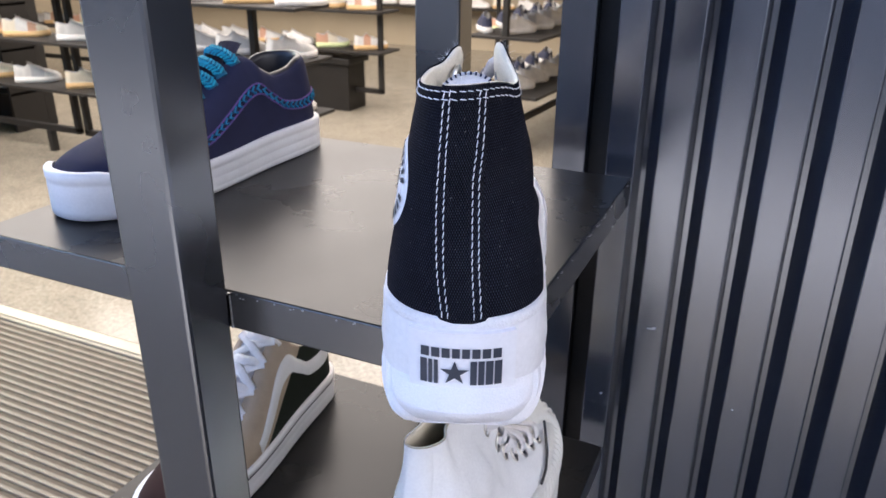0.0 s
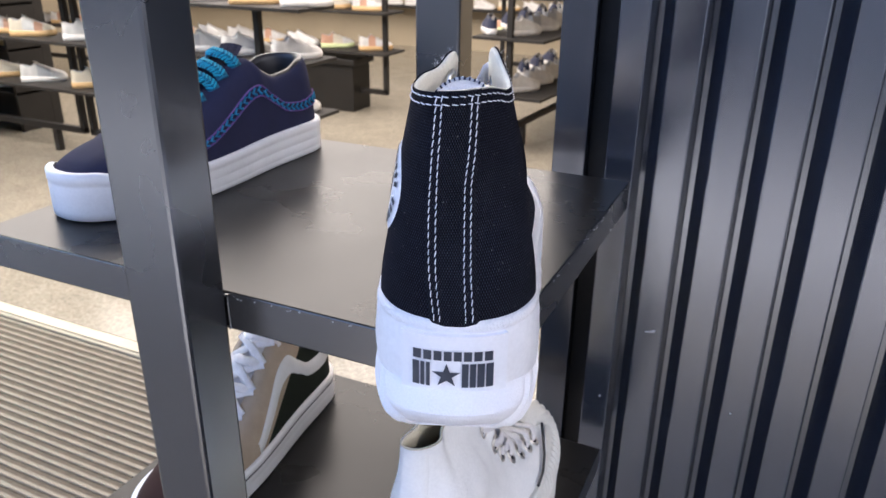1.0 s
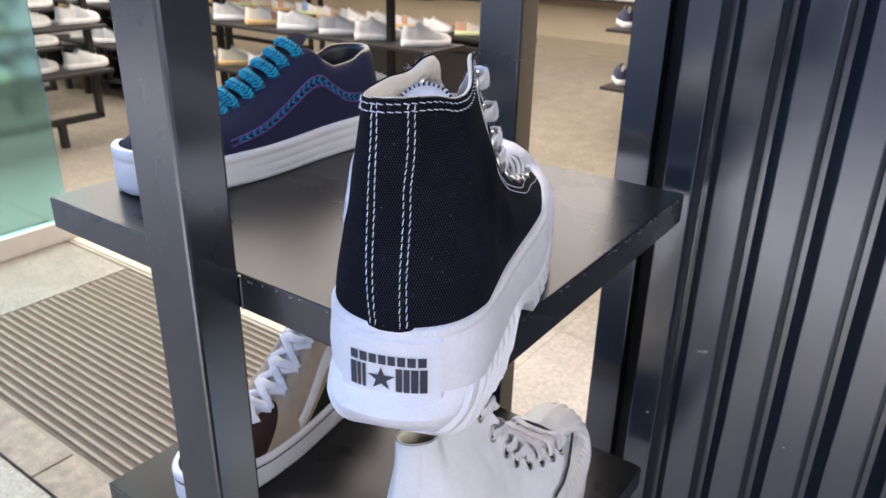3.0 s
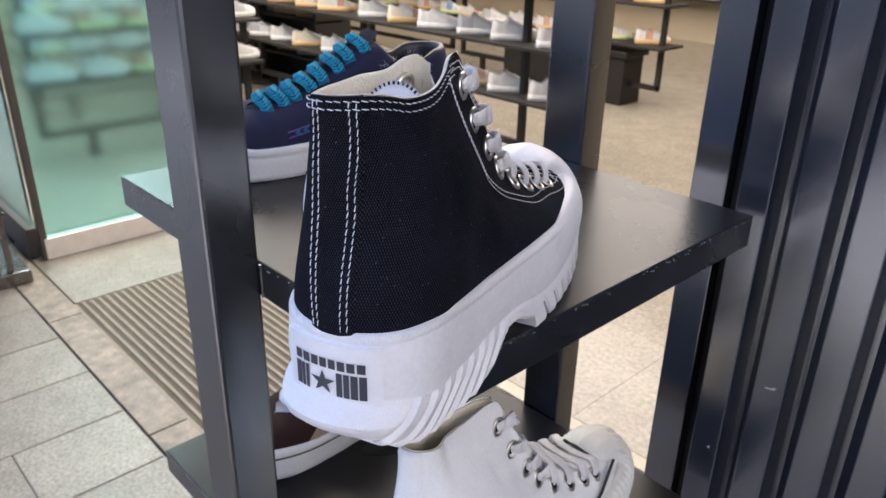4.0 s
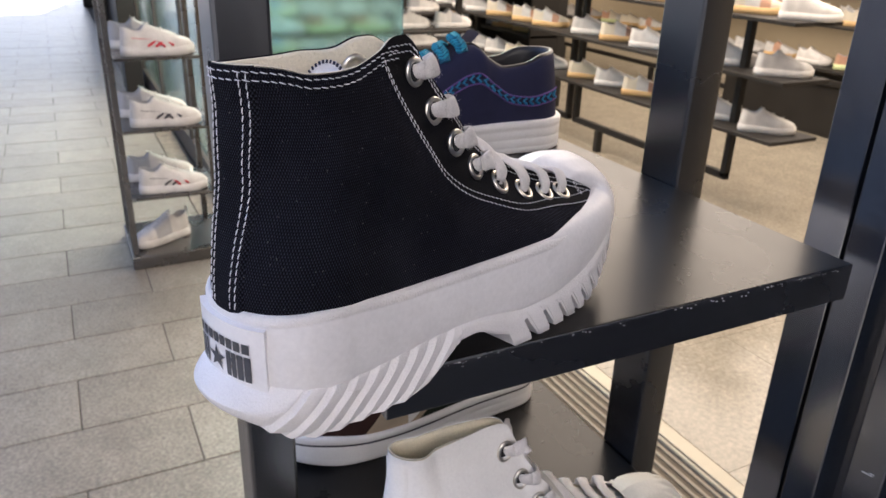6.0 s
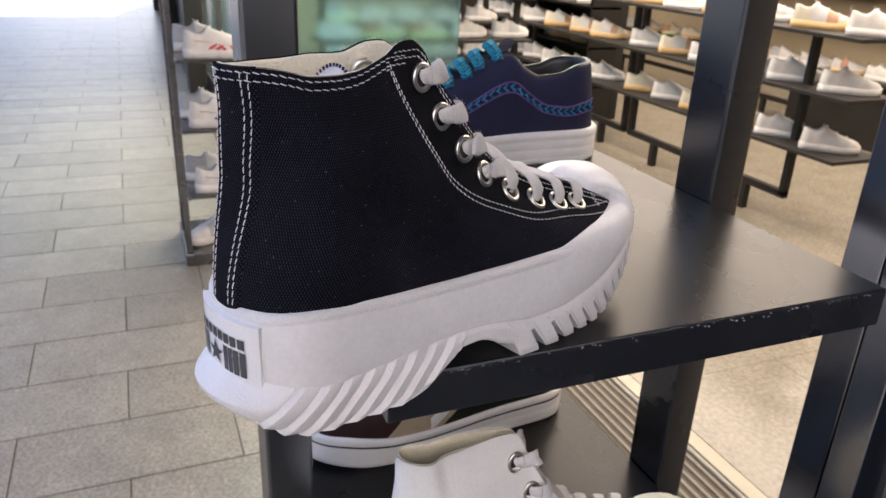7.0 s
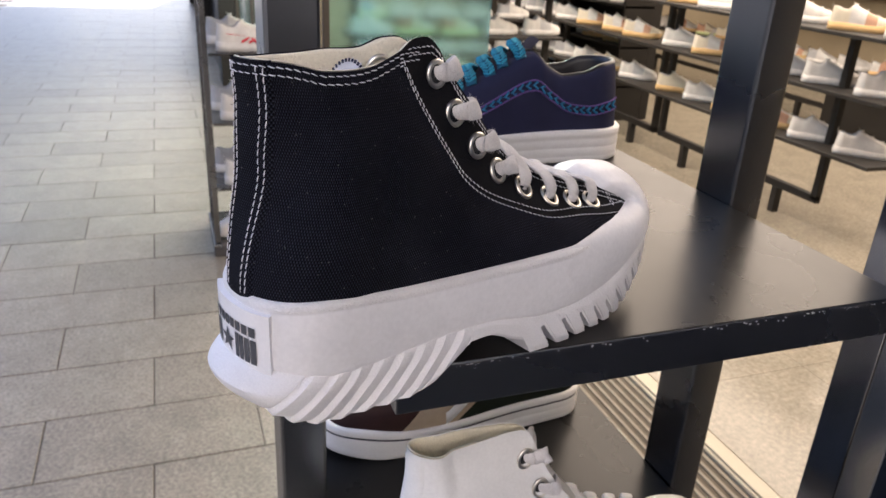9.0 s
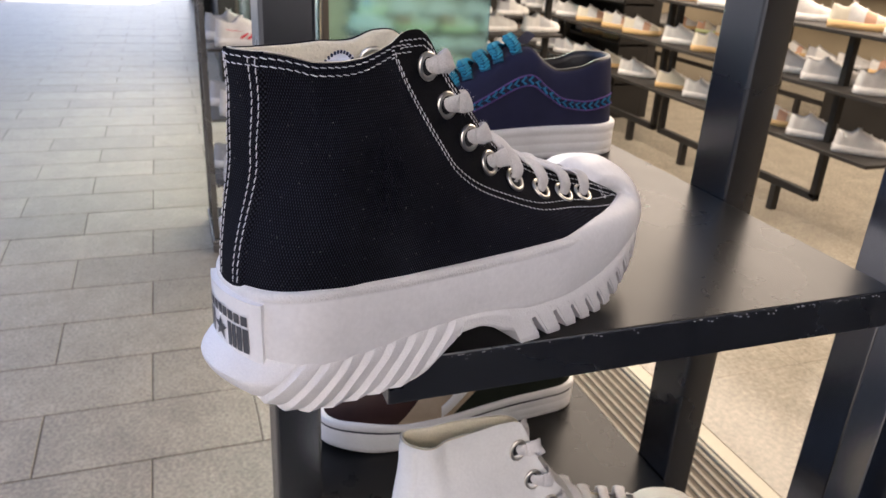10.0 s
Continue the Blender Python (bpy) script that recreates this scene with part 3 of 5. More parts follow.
        if k >= 4:
            paths.append(pts)
        for pts in paths:
            # smooth the path
            fine = []
            for i in range(len(pts) - 1):
                p0, p1, p2, p3 = pts[max(i - 1, 0)], pts[i], pts[i + 1], pts[min(i + 2, len(pts) - 1)]
                for t in (0, 0.2, 0.4, 0.6, 0.8):
                    fine.append(0.5 * ((2 * p1) + (p2 - p0) * t + (2 * p0 - 5 * p1 + 4 * p2 - p3) * t * t + (3 * p1 - p0 - 3 * p2 + p3) * t**3))
            fine.append(pts[-1])
            mid = Vector((s - 0.02, 0, z - 0.045))
            bm = bmesh.new()
            rings = []
            for i, p in enumerate(fine):
                tg = (fine[min(i + 1, len(fine) - 1)] - fine[max(i - 1, 0)]).normalized()
                outw = (p - mid).normalized()
                ax = Vector((-0.5, 0, 0.87)) if k < 4 else Vector((0.95, 0, -0.25))
                a = (ax - tg * ax.dot(tg)).normalized()
                nrm = a.cross(tg).normalized()
                if nrm.dot(outw) < 0:
                    nrm = -nrm
                ends = min(i, len(fine) - 1 - i)
                ww = w * (0.60 + 0.40 * min(ends / 7, 1)) * (1 + 0.05 * math.sin(i * 1.7 + k))
                hh = 0.0013 if ends > 3 else 0.0019
                rings.append([p + a * math.cos(2 * math.pi * q / 12) * ww + nrm * math.sin(2 * math.pi * q / 12) * hh for q in range(12)])
            grid_bm(rings, True, False, bm)
            if stitch and k < 4:
                for q in range(150):
                    i = fuzz.randint(5, len(fine) - 6)
                    v = rings[i][fuzz.randint(0, 11)]
                    d = (v - fine[i]).normalized() * 0.0011 + Vector((fuzz.uniform(-1, 1), fuzz.uniform(-1, 1), fuzz.uniform(-1, 1))) * 0.0010
                    tube_bm([v, v + d], [0.00005, 0.00002], 3, bm)
            add("lace", bm, mats["lace"], label="fuzzy white flat lace")

    # rubber sidewall
    prof = [(-0.0045, 1.0, 0.0), (-0.0010, 1.0, 0.0006), (0.0004, 1.0, -0.0002), (0.0009, 1.0, -0.0016), (0.0010, 1.0, -0.0032), (0.0007, 1.0, -0.0037), (0.0010, 1.0, -0.0044)]
    body = [(0.0013, 0.80), (0.0019, 0.6), (0.0021, 0.45), (0.0019, 0.3), (0.0016, 0.17), (0.0015, 0.08), (0.0013, 0.03), (0.0009, 0.0)]
    cols2 = [(k, 1) for k in range(len(OUT_U) - 1, -1, -2)] + [(k, -1) for k in range(1, len(OUT_U), 2)]
    if cols2[-1][0] != len(OUT_U) - 1:
        cols2.append((len(OUT_U) - 1, -1))
    rows = []

    def side_pt(k, sd, off, z):
        return Vector((OUT_Q[k][0] + OUT_N[k][0] * off, -sd * (OUT_Q[k][1] + OUT_N[k][1] * off), z))

    for off, _, dz in prof:
        rows.append([side_pt(k, sd, off - 0.0050 * smooth(0.166, 0.192, OUT_Q[k][0]), TOP(OUT_Q[k][0]) + dz - 0.004 * smooth(0.166, 0.192, OUT_Q[k][0])) for k, sd in cols2])
    for off, f in body:
        rows.append([side_pt(k, sd, off - 0.0035 * smooth(0.40, 0.62, f) * smooth(0.166, 0.192, OUT_Q[k][0]), GROOVE(OUT_Q[k][0]) + (TOP(OUT_Q[k][0]) - 0.005 - GROOVE(OUT_Q[k][0])) * f) for k, sd in cols2])
    bm = grid_bm(rows)
    bm.faces.ensure_lookup_table()
    for i in range(4 * (len(cols2) - 1)):
        bm.faces[i].material_index = 1
    add("rubber_sidewall", bm, [mats["rubber"], mats.get("stipple", mats["rubber"])])

    # toe cap
    bound = [(0.138, 0.0385, 0.0490), (0.150, 0.0405, 0.0502), (0.160, 0.0402, 0.0508), (0.172, 0.0380, 0.0520), (0.185, 0.0347, 0.0530), (0.200, 0.0304, 0.0538), (0.2130, 0.0256, 0.0543), (0.2258, 0.0203, 0.0548)]
    bound += [(0.2200, 0.0205, 0.0588), (0.2125, 0.0205, 0.0622), (0.2050, 0.0195, 0.0655), (0.1985, 0.0120, 0.0698), (0.1965, 0.0, 0.0722)]
    bb = [Vector(b) for b in bound]
    NB = 60 if not ribbed_toe else 200
    acc = [0.0]
    for a, b in zip(bb, bb[1:]):
        acc.append(acc[-1] + (b - a).length)

    def bnd(t):
        d = t * acc[-1]
        return Vector([float(np.interp(d, acc, [b[i] for b in bb])) for i in range(3)])

    k0 = int(np.argmin(abs(OUT_Q[:, 0] - 0.138) + (OUT_Q[:, 1] < 0.03) * 9))
    rows = []
    for i in range(2 * NB + 1):
        sd = 1 if i <= NB else -1
        t = i / NB if i <= NB else (2 * NB - i) / NB
        b = bnd(t)
        kk = k0 + t ** 0.9 * (len(OUT_U) - 1 - k0)
        k = int(kk)
        fr = kk - k
        k2 = min(k + 1, len(OUT_U) - 1)
        q = OUT_Q[k] * (1 - fr) + OUT_Q[k2] * fr
        nn = OUT_N[k] * (1 - fr) + OUT_N[k2] * fr
        g_, T_ = GROOVE(q[0]), TOP(q[0]) - 0.005
        em = smooth(0.0, 0.20, t)
        so = 0.0012 + 0.0015 * em
        rim_ = Vector((q[0] + nn[0] * so, q[1] + nn[1] * so, g_ + (T_ - g_) * 0.38))
        top_z = max(b.z - 0.001, rim_.z + 0.012)
        up_ = Vector((q[0] + nn[0] * (so + 0.0010 * em), q[1] + nn[1] * (so + 0.0010 * em), rim_.z + (top_z - rim_.z) * (0.86 - 0.10 * smooth(0.4, 1.0, t))))
        c1 = b.lerp(Vector((q[0], q[1], b.z)), 0.52) + Vector((0, 0, 0.0006 + 0.0066 * smooth(0.70, 1.0, t)))
        row = []
        for j in range(19):
            u = j / 18
            p = b * (1 - u) ** 3 + c1 * 3 * u * (1 - u) ** 2 + up_ * 3 * u * u * (1 - u) + rim_ * u**3
            off = 0.0010 if j else -0.0012
            nrm = Vector((nn[0], nn[1], 1.0)).normalized()
            p = p + nrm * off * (1 - u) * em
            if ribbed_toe:
                rib = 0.0011 * math.sin(kk * 0.34) * smooth(6, 9, j) * smooth(19, 16, j) * em
                p = p + Vector((nn[0], nn[1], 0.6)) * rib
            row.append(Vector((p.x, -sd * p.y, p.z)))
        rows.append(row)
    add("toe_cap", grid_bm(rows), mats["rubber"])

    # outsole: heel teeth lean to the toe, forefoot lugs are cut by slits that lean to the heel
    n = len(OUT_U)
    slits = [(0.1672, 0.0046), (0.1816, 0.0044), (0.1943, 0.0040), (0.2060, 0.0037), (0.2158, 0.0034), (0.2251, 0.0033), (0.2333, 0.0032)]
    while slits[-1][0] + 0.0088 < OUT_U[-1] - 0.002:
        slits.append((slits[-1][0] + 0.0088, 0.0031))
    NR = 18

    def on_edge(u):
        u = min(max(u, 0.0), OUT_U[-1])
        return Vector((float(np.interp(u, OUT_U, OUT_Q[:, 0])), float(np.interp(u, OUT_U, OUT_Q[:, 1])))), Vector((float(np.interp(u, OUT_U, OUT_N[:, 0])), float(np.interp(u, OUT_U, OUT_N[:, 1]))))

    U_60 = float(np.interp(0.06, OUT_Q[:, 0], OUT_U))
    ring_r = []
    for k in range(n):
        s, u = OUT_Q[k][0], OUT_U[k]
        b, g = BOTTOM(s), GROOVE(s)
        wh = smooth(0.014, 0.020, u) * smooth(0.094, 0.085, s) if lugs else 0.0
        front = lugs and s > 0.098
        tooth = ((u - U_60 + 0.06) / 0.0108) % 1.0
        if wh:
            b += 0.0022 * tooth * wh * (s < 0.08)
        ahead = [c for c, w_ in slits if c > u]
        rise = 0.0
        if front and 0.13 < s < 0.215:
            back = max([c for c, w_ in slits if c <= u] + [0.1535])
            rise = (u - back) / ((ahead[0] if ahead else OUT_U[-1]) - back)
        r = []
        for i in range(NR + 1):
            f = i / NR
            z = g + 0.0003 + (b - g) * f
            dz = z - b
            u2 = u + (0.85 * wh * (z - 0.012) if wh else 0.0) - (0.75 * dz * smooth(0.100, 0.140, s) if front else 0.0)
            if front:
                u2 = min(u2, OUT_U[-1] - (OUT_U[-1] - u) * 0.5)
            p, nn = on_edge(u2)
            z += (GROOVE(p.x) - g + 0.0012) * (1 - f) ** 2
            flare = 0.0006 + 0.0016 * smooth(0.0, 0.30, f) - 0.0012 * smooth(0.8, 1.0, f) - 0.0036 * smooth(0.075, 0.03, s) * f * abs(nn[1])
            bell = min(f / 0.42, 1.0) if f < 0.42 else max(0.0, math.cos((f - 0.42) / 0.58 * math.pi / 2)) ** 0.8
            flare += 0.0087 * max(0.0, -nn[0]) ** 2 * bell
            saw = tooth / 0.34 if tooth < 0.34 else 1.0 - 0.45 * (tooth - 0.34) / 0.66
            off = flare + 0.0025 * (saw - 0.4) * wh * smooth(0.0, 0.10, f) + 0.0009 * rise * smooth(0.2, 0.5, f)
            if front:
                h = min(0.0125, (g - b) * 0.70)
                for c, w_ in slits:
                    if abs(u - c) < w_ / 2 * (1.12 - 0.55 * min(dz / h, 1)) and dz < h:
                        off -= 0.0085
                    elif dz < h * 1.25 and abs(u - c) < w_ * 0.75:
                        off -= 0.0004
            r.append(Vector((p.x + nn[0] * off, max(p.y + nn[1] * off, 0.0), z)))
        ring_r.append(r)
    bm = bmesh.new()
    R_ = [[bm.verts.new((p.x, -p.y, p.z)) for p in r] for r in ring_r]
    L_ = [[bm.verts.new((p.x, p.y, p.z)) for p in r] for r in ring_r]
    for k in range(n - 1):
        for i in range(NR):
            bm.faces.new((R_[k][i], R_[k + 1][i], R_[k + 1][i + 1], R_[k][i + 1]))
            bm.faces.new((L_[k + 1][i], L_[k][i], L_[k][i + 1], L_[k + 1][i + 1]))
        bm.faces.new((R_[k][NR], R_[k + 1][NR], L_[k + 1][NR], L_[k][NR]))
    bmesh.ops.remove_doubles(bm, verts=bm.verts[:], dist=0.00002)
    bmesh.ops.recalc_face_normals(bm, faces=bm.faces[:])
    for f in bm.faces:
        f.smooth = True
    ob = add("outsole", bm, mats["outsole"])
    for p_ in ob.data.polygons:
        p_.use_smooth = True
    ob.data.set_sharp_from_angle(angle=radians(32))
    shoe.matrix_world = m
    return shoe, add


EYESTAY = spl([0.0637, 0.0662, 0.0712, 0.0792, 0.0876, 0.0968, 0.1095, 0.1269, 0.1492, 0.1742, 0.190, 0.2225], [0.1465, 0.1425, 0.1320, 0.1179, 0.1050, 0.0925, 0.0827, 0.0745, 0.0665, 0.0625, 0.0598, 0.0548])


def fabric(name, color, thread, rough=0.9, size=0.0013, bump=0.8, fleck=0.02):
    """Plain-weave cloth by UV, with lint and fading."""
    m = bpy.data.materials.new(name)
    m.use_nodes = True
    nt = m.node_tree
    b = nt.nodes["Principled BSDF"]
    uv = nt.nodes.new("ShaderNodeUVMap")
    sep = nt.nodes.new("ShaderNodeSeparateXYZ")
    nt.links.new(uv.outputs["UV"], sep.inputs[0])

    def math_(op, a, bb=None):
        n = nt.nodes.new("ShaderNodeMath")
        n.operation = op
        for sock, v in ((0, a), (1, bb)):
            if v is None:
                continue
            if isinstance(v, (int, float)):
                n.inputs[sock].default_value = v
            else:
                nt.links.new(v, n.inputs[sock])
        return n.outputs[0]

    f = 2 * math.pi / size
    su = math_("SINE", math_("MULTIPLY", sep.outputs[0], f))
    sv = math_("SINE", math_("MULTIPLY", sep.outputs[1], f))
    sv2 = math_("SINE", math_("MULTIPLY", sep.outputs[1], f * 0.5))
    weave = math_("ADD", math_("MULTIPLY", math_("MULTIPLY", su, sv2), 0.85), math_("MULTIPLY", sv, 0.16))
    co = nt.nodes.new("ShaderNodeTexCoord")
    n1 = nt.nodes.new("ShaderNodeTexNoise")
    n1.inputs["Scale"].default_value, n1.inputs["Detail"].default_value = 28, 6
    n2 = nt.nodes.new("ShaderNodeTexNoise")
    n2.inputs["Scale"].default_value, n2.inputs["Detail"].default_value = 1400, 2
    n3 = nt.nodes.new("ShaderNodeTexNoise")
    n3.inputs["Scale"].default_value, n3.inputs["Detail"].default_value = 700, 1
    for n in (n1, n2, n3):
        nt.links.new(co.outputs["Object"], n.inputs["Vector"])
    mix = nt.nodes.new("ShaderNodeMix")
    mix.data_type = "RGBA"
    mix.inputs["A"].default_value, mix.inputs["B"].default_value = (*color, 1), (*thread, 1)
    knot = math_("POWER", math_("MAXIMUM", math_("MULTIPLY", math_("ADD", weave, 0.45), 0.70), 0.0), 1.6)
    fac = math_("MULTIPLY", knot, math_("ADD", math_("MULTIPLY", n2.outputs["Fac"], 0.9), 0.35))
    fac = math_("MULTIPLY", fac, math_("ADD", math_("MULTIPLY", n1.outputs["Fac"], 1.3), 0.10))
    nt.links.new(fac, mix.inputs["Factor"])
    # lint
    lint = math_("MULTIPLY", math_("GREATER_THAN", n3.outputs["Fac"], 0.765), fleck * 16)
    mix2 = nt.nodes.new("ShaderNodeMix")
    mix2.data_type = "RGBA"
    nt.links.new(mix.outputs["Result"], mix2.inputs["A"])
    mix2.inputs["B"].default_value = (0.35, 0.34, 0.34, 1)
    nt.links.new(lint, mix2.inputs["Factor"])
    nt.links.new(mix2.outputs["Result"], b.inputs["Base Color"])
    b.inputs["Roughness"].default_value = rough
    b.inputs["Specular IOR Level"].default_value = 0.08
    bp = nt.nodes.new("ShaderNodeBump")
    bp.inputs["Strength"].default_value, bp.inputs["Distance"].default_value = bump, 0.0006
    nt.links.new(weave, bp.inputs["Height"])
    # soft creases under the weave
    n4 = nt.nodes.new("ShaderNodeTexNoise")
    n4.inputs["Scale"].default_value, n4.inputs["Detail"].default_value, n4.inputs["Distortion"].default_value = 24, 2, 0.6
    nt.links.new(co.outputs["Object"], n4.inputs["Vector"])
    crease = nt.nodes.new("ShaderNodeBump")
    crease.inputs["Strength"].default_value, crease.inputs["Distance"].default_value = 0.55, 0.012
    nt.links.new(n4.outputs["Fac"], crease.inputs["Height"])
    nt.links.new(crease.outputs["Normal"], bp.inputs["Normal"])
    nt.links.new(bp.outputs["Normal"], b.inputs["Normal"])
    return m


M_CANVAS = fabric("black_canvas", (0.0026, 0.0027, 0.0050), (0.100, 0.104, 0.152), size=0.0011, bump=1.0)
M_CANVAS2 = mat("black_canvas_binding", (0.006, 0.006, 0.0085), 0.9, 0, 60, 0.25, 0.4, 1500, spec=0.15)
M_STRIP = fabric("black_twill_strip", (0.0026, 0.0027, 0.0045), (0.100, 0.106, 0.150), size=0.0010, bump=1.0)
M_RUBBER = mat("white_rubber_sole", (0.83, 0.815, 0.825), 0.42, 0, 22, 0.05, 0.05, 420)
M_STIPPLE = mat("stippled_white_rubber", (0.84, 0.82, 0.82), 0.5, 0, 30, 0.05, 0.55, 1050)
M_OUTSOLE = mat("white_rubber_tread", (0.84, 0.82, 0.825), 0.55, 0, 30, 0.05, 0.30, 1300)
M_LINING = mat("cream_lining", (0.74, 0.69, 0.58), 0.95, 0, 60, 0.08, 0.5, 900)
M_LACE = mat("white_lace", (0.78, 0.75, 0.74), 0.95, 0, 120, 0.10, 0.6, 1300)
M_STITCH = mat("white_thread", (0.75, 0.75, 0.80), 0.8, 0, 200, 0.06, 0.1, 900)
M_METAL = mat("polished_steel", (0.75, 0.71, 0.64), 0.30, 1.0, 40, 0.05, 0.02, 400)
M_TONGUE = mat("white_tongue_canvas", (0.72, 0.72, 0.76), 0.95, 0, 50, 0.06, 0.4, 1200)
M_NAVY = mat("navy_thread", (0.02, 0.025, 0.06), 0.9, 0, 50, 0.1, 0.1, 900)
M_HOLE = mat("eyelet_hole_shade", (0.02, 0.02, 0.022), 0.9, 0, 50, 0.1, 0.1, 900)
M_TAG = mat("white_label_rubber", (0.82, 0.81, 0.83), 0.4, 0, 40, 0.03, 0.03, 500)
M_PRINT = mat("dark_print", (0.035, 0.04, 0.055), 0.5, 0, 60, 0.1, 0.02, 500)

HERO = Matrix(((-0.37, -0.929, 0, -0.0895), (0.929, -0.37, 0, 0.2585), (0, 0, 1, 1.245), (0, 0, 0, 1)))
hero, hero_add = high_top("high_top_sneaker", HERO, dict(canvas=M_CANVAS, canvas2=M_CANVAS2, strip=M_STRIP, rubber=M_RUBBER, outsole=M_OUTSOLE, lining=M_LINING, lace=M_LACE, stitch=M_STITCH, metal=M_METAL, tongue=M_TONGUE, navy=M_NAVY, hole=M_HOLE, stipple=M_STIPPLE))
tagged(hero, "black canvas high-top sneaker with thick white rubber platform sole", "sneaker")


# heel label: lies on the rubber round the heel
def heel_at(lat, z, off):
    l = abs(lat)
    hi_ = len(OUT_U) // 4
    k = float(np.interp(l, OUT_Q[:hi_, 1], np.arange(hi_)))
    a = int(k)
    q = OUT_Q[a] * (1 - k + a) + OUT_Q[a + 1] * (k - a)
    nn = OUT_N[a] * (1 - k + a) + OUT_N[a + 1] * (k - a)
    d = 0.002 + off
    return Vector((q[0] + nn[0] * d, -math.copysign(1, lat) * (l + nn[1] * d), z))


rows = []
along = [-0.0195, -0.01940] + [-0.0195 + 0.039 * k / 24 for k in range(1, 24)] + [0.01940, 0.0195]
for i, z in enumerate([0.0226, 0.0227] + [0.0226 + 0.0290 * k / 8 for k in range(1, 8)] + [0.0515, 0.0516]):
    rows.append([heel_at(a, z, 0.0013 if 0 < i < 10 and 0 < k < 26 else -0.0012) for k, a in enumerate(along)])
tag_ob = hero_add("heel_label", grid_bm(rows), M_TAG, label="white rubber heel label with dark print")
tag_ob.data.set_sharp_from_angle(angle=radians(35))


def print_poly(pts):
    """A flat printed shape on the label, from its outline as (across, up)."""
    bm = bmesh.new()
    f = bm.faces.new([bm.verts.new((a, 0, b)) for a, b in pts])
    bmesh.ops.triangulate(bm, faces=[f])
    bmesh.ops.subdivide_edges(bm, edges=bm.edges[:], cuts=3, use_grid_fill=True)
    for v in bm.verts:
        v.co = heel_at(v.co.x if abs(v.co.x) > 1e-6 else 1e-6, v.co.z, 0.0017)
    return bm


def bar(a0, a1, z0, z1):
    return [(a0, z0), (a1, z0), (a1, z1), (a0, z1)]


for k in range(8):
    a = -0.0148 + 0.00372 * k
    hero_add("printed_bar", print_poly(bar(a, a + 0.0029, 0.0408, 0.0450)), M_PRINT, tag_ob)
for a, w in ((-0.0150, 0.0024), (-0.0121, 0.0014), (-0.0101, 0.0014), (0.0032, 0.0024), (0.0061, 0.0022), (0.0088, 0.0026), (0.0119, 0.0026)):
    hero_add("printed_bar", print_poly(bar(a, a + w, 0.0288, 0.0396)), M_PRINT, tag_ob)
star = []
for k in range(10):
    r_ = 0.0056 if k % 2 == 0 else 0.00215
    star.append((-0.0026 + r_ * math.sin(k * math.pi / 5), 0.0340 + r_ * math.cos(k * math.pi / 5)))
bm = bmesh.new()
hub = bm.verts.new((-0.0026, 0, 0.0340))
ring_ = [bm.verts.new((a_, 0, b_)) for a_, b_ in star]
for k in range(10):
    bm.faces.new((hub, ring_[k], ring_[(k + 1) % 10]))
bmesh.ops.subdivide_edges(bm, edges=bm.edges[:], cuts=2, use_grid_fill=True)
for v in bm.verts:
    v.co = heel_at(v.co.x if abs(v.co.x) > 1e-6 else 1e-6, v.co.z, 0.0018)
hero_add("printed_star", bm, M_PRINT, tag_ob)


# ankle patch on the inner side
PATCH = (0.034, 0.100, 0.0185)


def patch_pt(r, a, off):
    return upper_at(PATCH[0] + r * math.cos(a), PATCH[1] + r * math.sin(a), -1, off)


bm = bmesh.new()
c = bm.verts.new(patch_pt(0, 0, 0.0011))
prev = [c] * 41
for j in range(1, 7):
    cur = [bm.verts.new(patch_pt(PATCH[2] * j / 6, 2 * math.pi * k / 40, 0.0011 if j < 6 else 0.0002)) for k in range(40)]
    cur.append(cur[0])
    for k in range(40):
        if j == 1:
            bm.faces.new((c, cur[k], cur[k + 1]))
        else:
            bm.faces.new((prev[k], cur[k], cur[k + 1], prev[k + 1]))
    prev = cur
smooth_all(bm)
patch = hero_add("ankle_patch", bm, M_TAG, label="round white ankle patch with dark print")
for k in range(26):
    a = 2 * math.pi * k / 26
    if k in (0, 13):
        continue
    bm = bmesh.new()
    q = [patch_pt(r, a + d, 0.0014) for r, d in ((0.0122, -0.07), (0.0122, 0.07), (0.0164, 0.07), (0.0164, -0.07))]
    bm.faces.new([bm.verts.new(p) for p in q])
    hero_add("printed_bar", bm, M_PRINT, patch)
bm = bmesh.new()
bm.faces.new([bm.verts.new(patch_pt(0.0088 if k % 2 == 0 else 0.0036, math.pi / 2 + k * math.pi / 5, 0.0015)) for k in range(10)])
hero_add("printed_star", bm, M_PRINT, patch)

rng = random.Random(3)
bm = bmesh.new()
for k in range(30):
    if k < 18:
        s0, sd = rng.uniform(0.056, 0.092), -1
    else:
        s0, sd = rng.uniform(0.062, 0.090), 1
    p = upper_at(s0, collar(s0, sd), sd)
    dr = Vector((rng.uniform(-0.5, 0.5), -sd * rng.uniform(-0.3, 0.8), rng.uniform(0.2, 1.0))).normalized()
    ln_ = rng.uniform(0.0012, 0.0034)
    cv = Vector((rng.uniform(-1, 1), rng.uniform(-1, 1), rng.uniform(-1, 0.3))) * ln_ * 0.4
    tube_bm([p, p + dr * ln_ * 0.5 + cv * 0.3, p + dr * ln_ + cv], [0.00004, 0.00004, 0.00002], 4, bm)
lint_ob = hero_add("lint", bm, M_STITCH, label="stray cotton fibres on the collar")
tagged(lint_ob, kind="stuff")

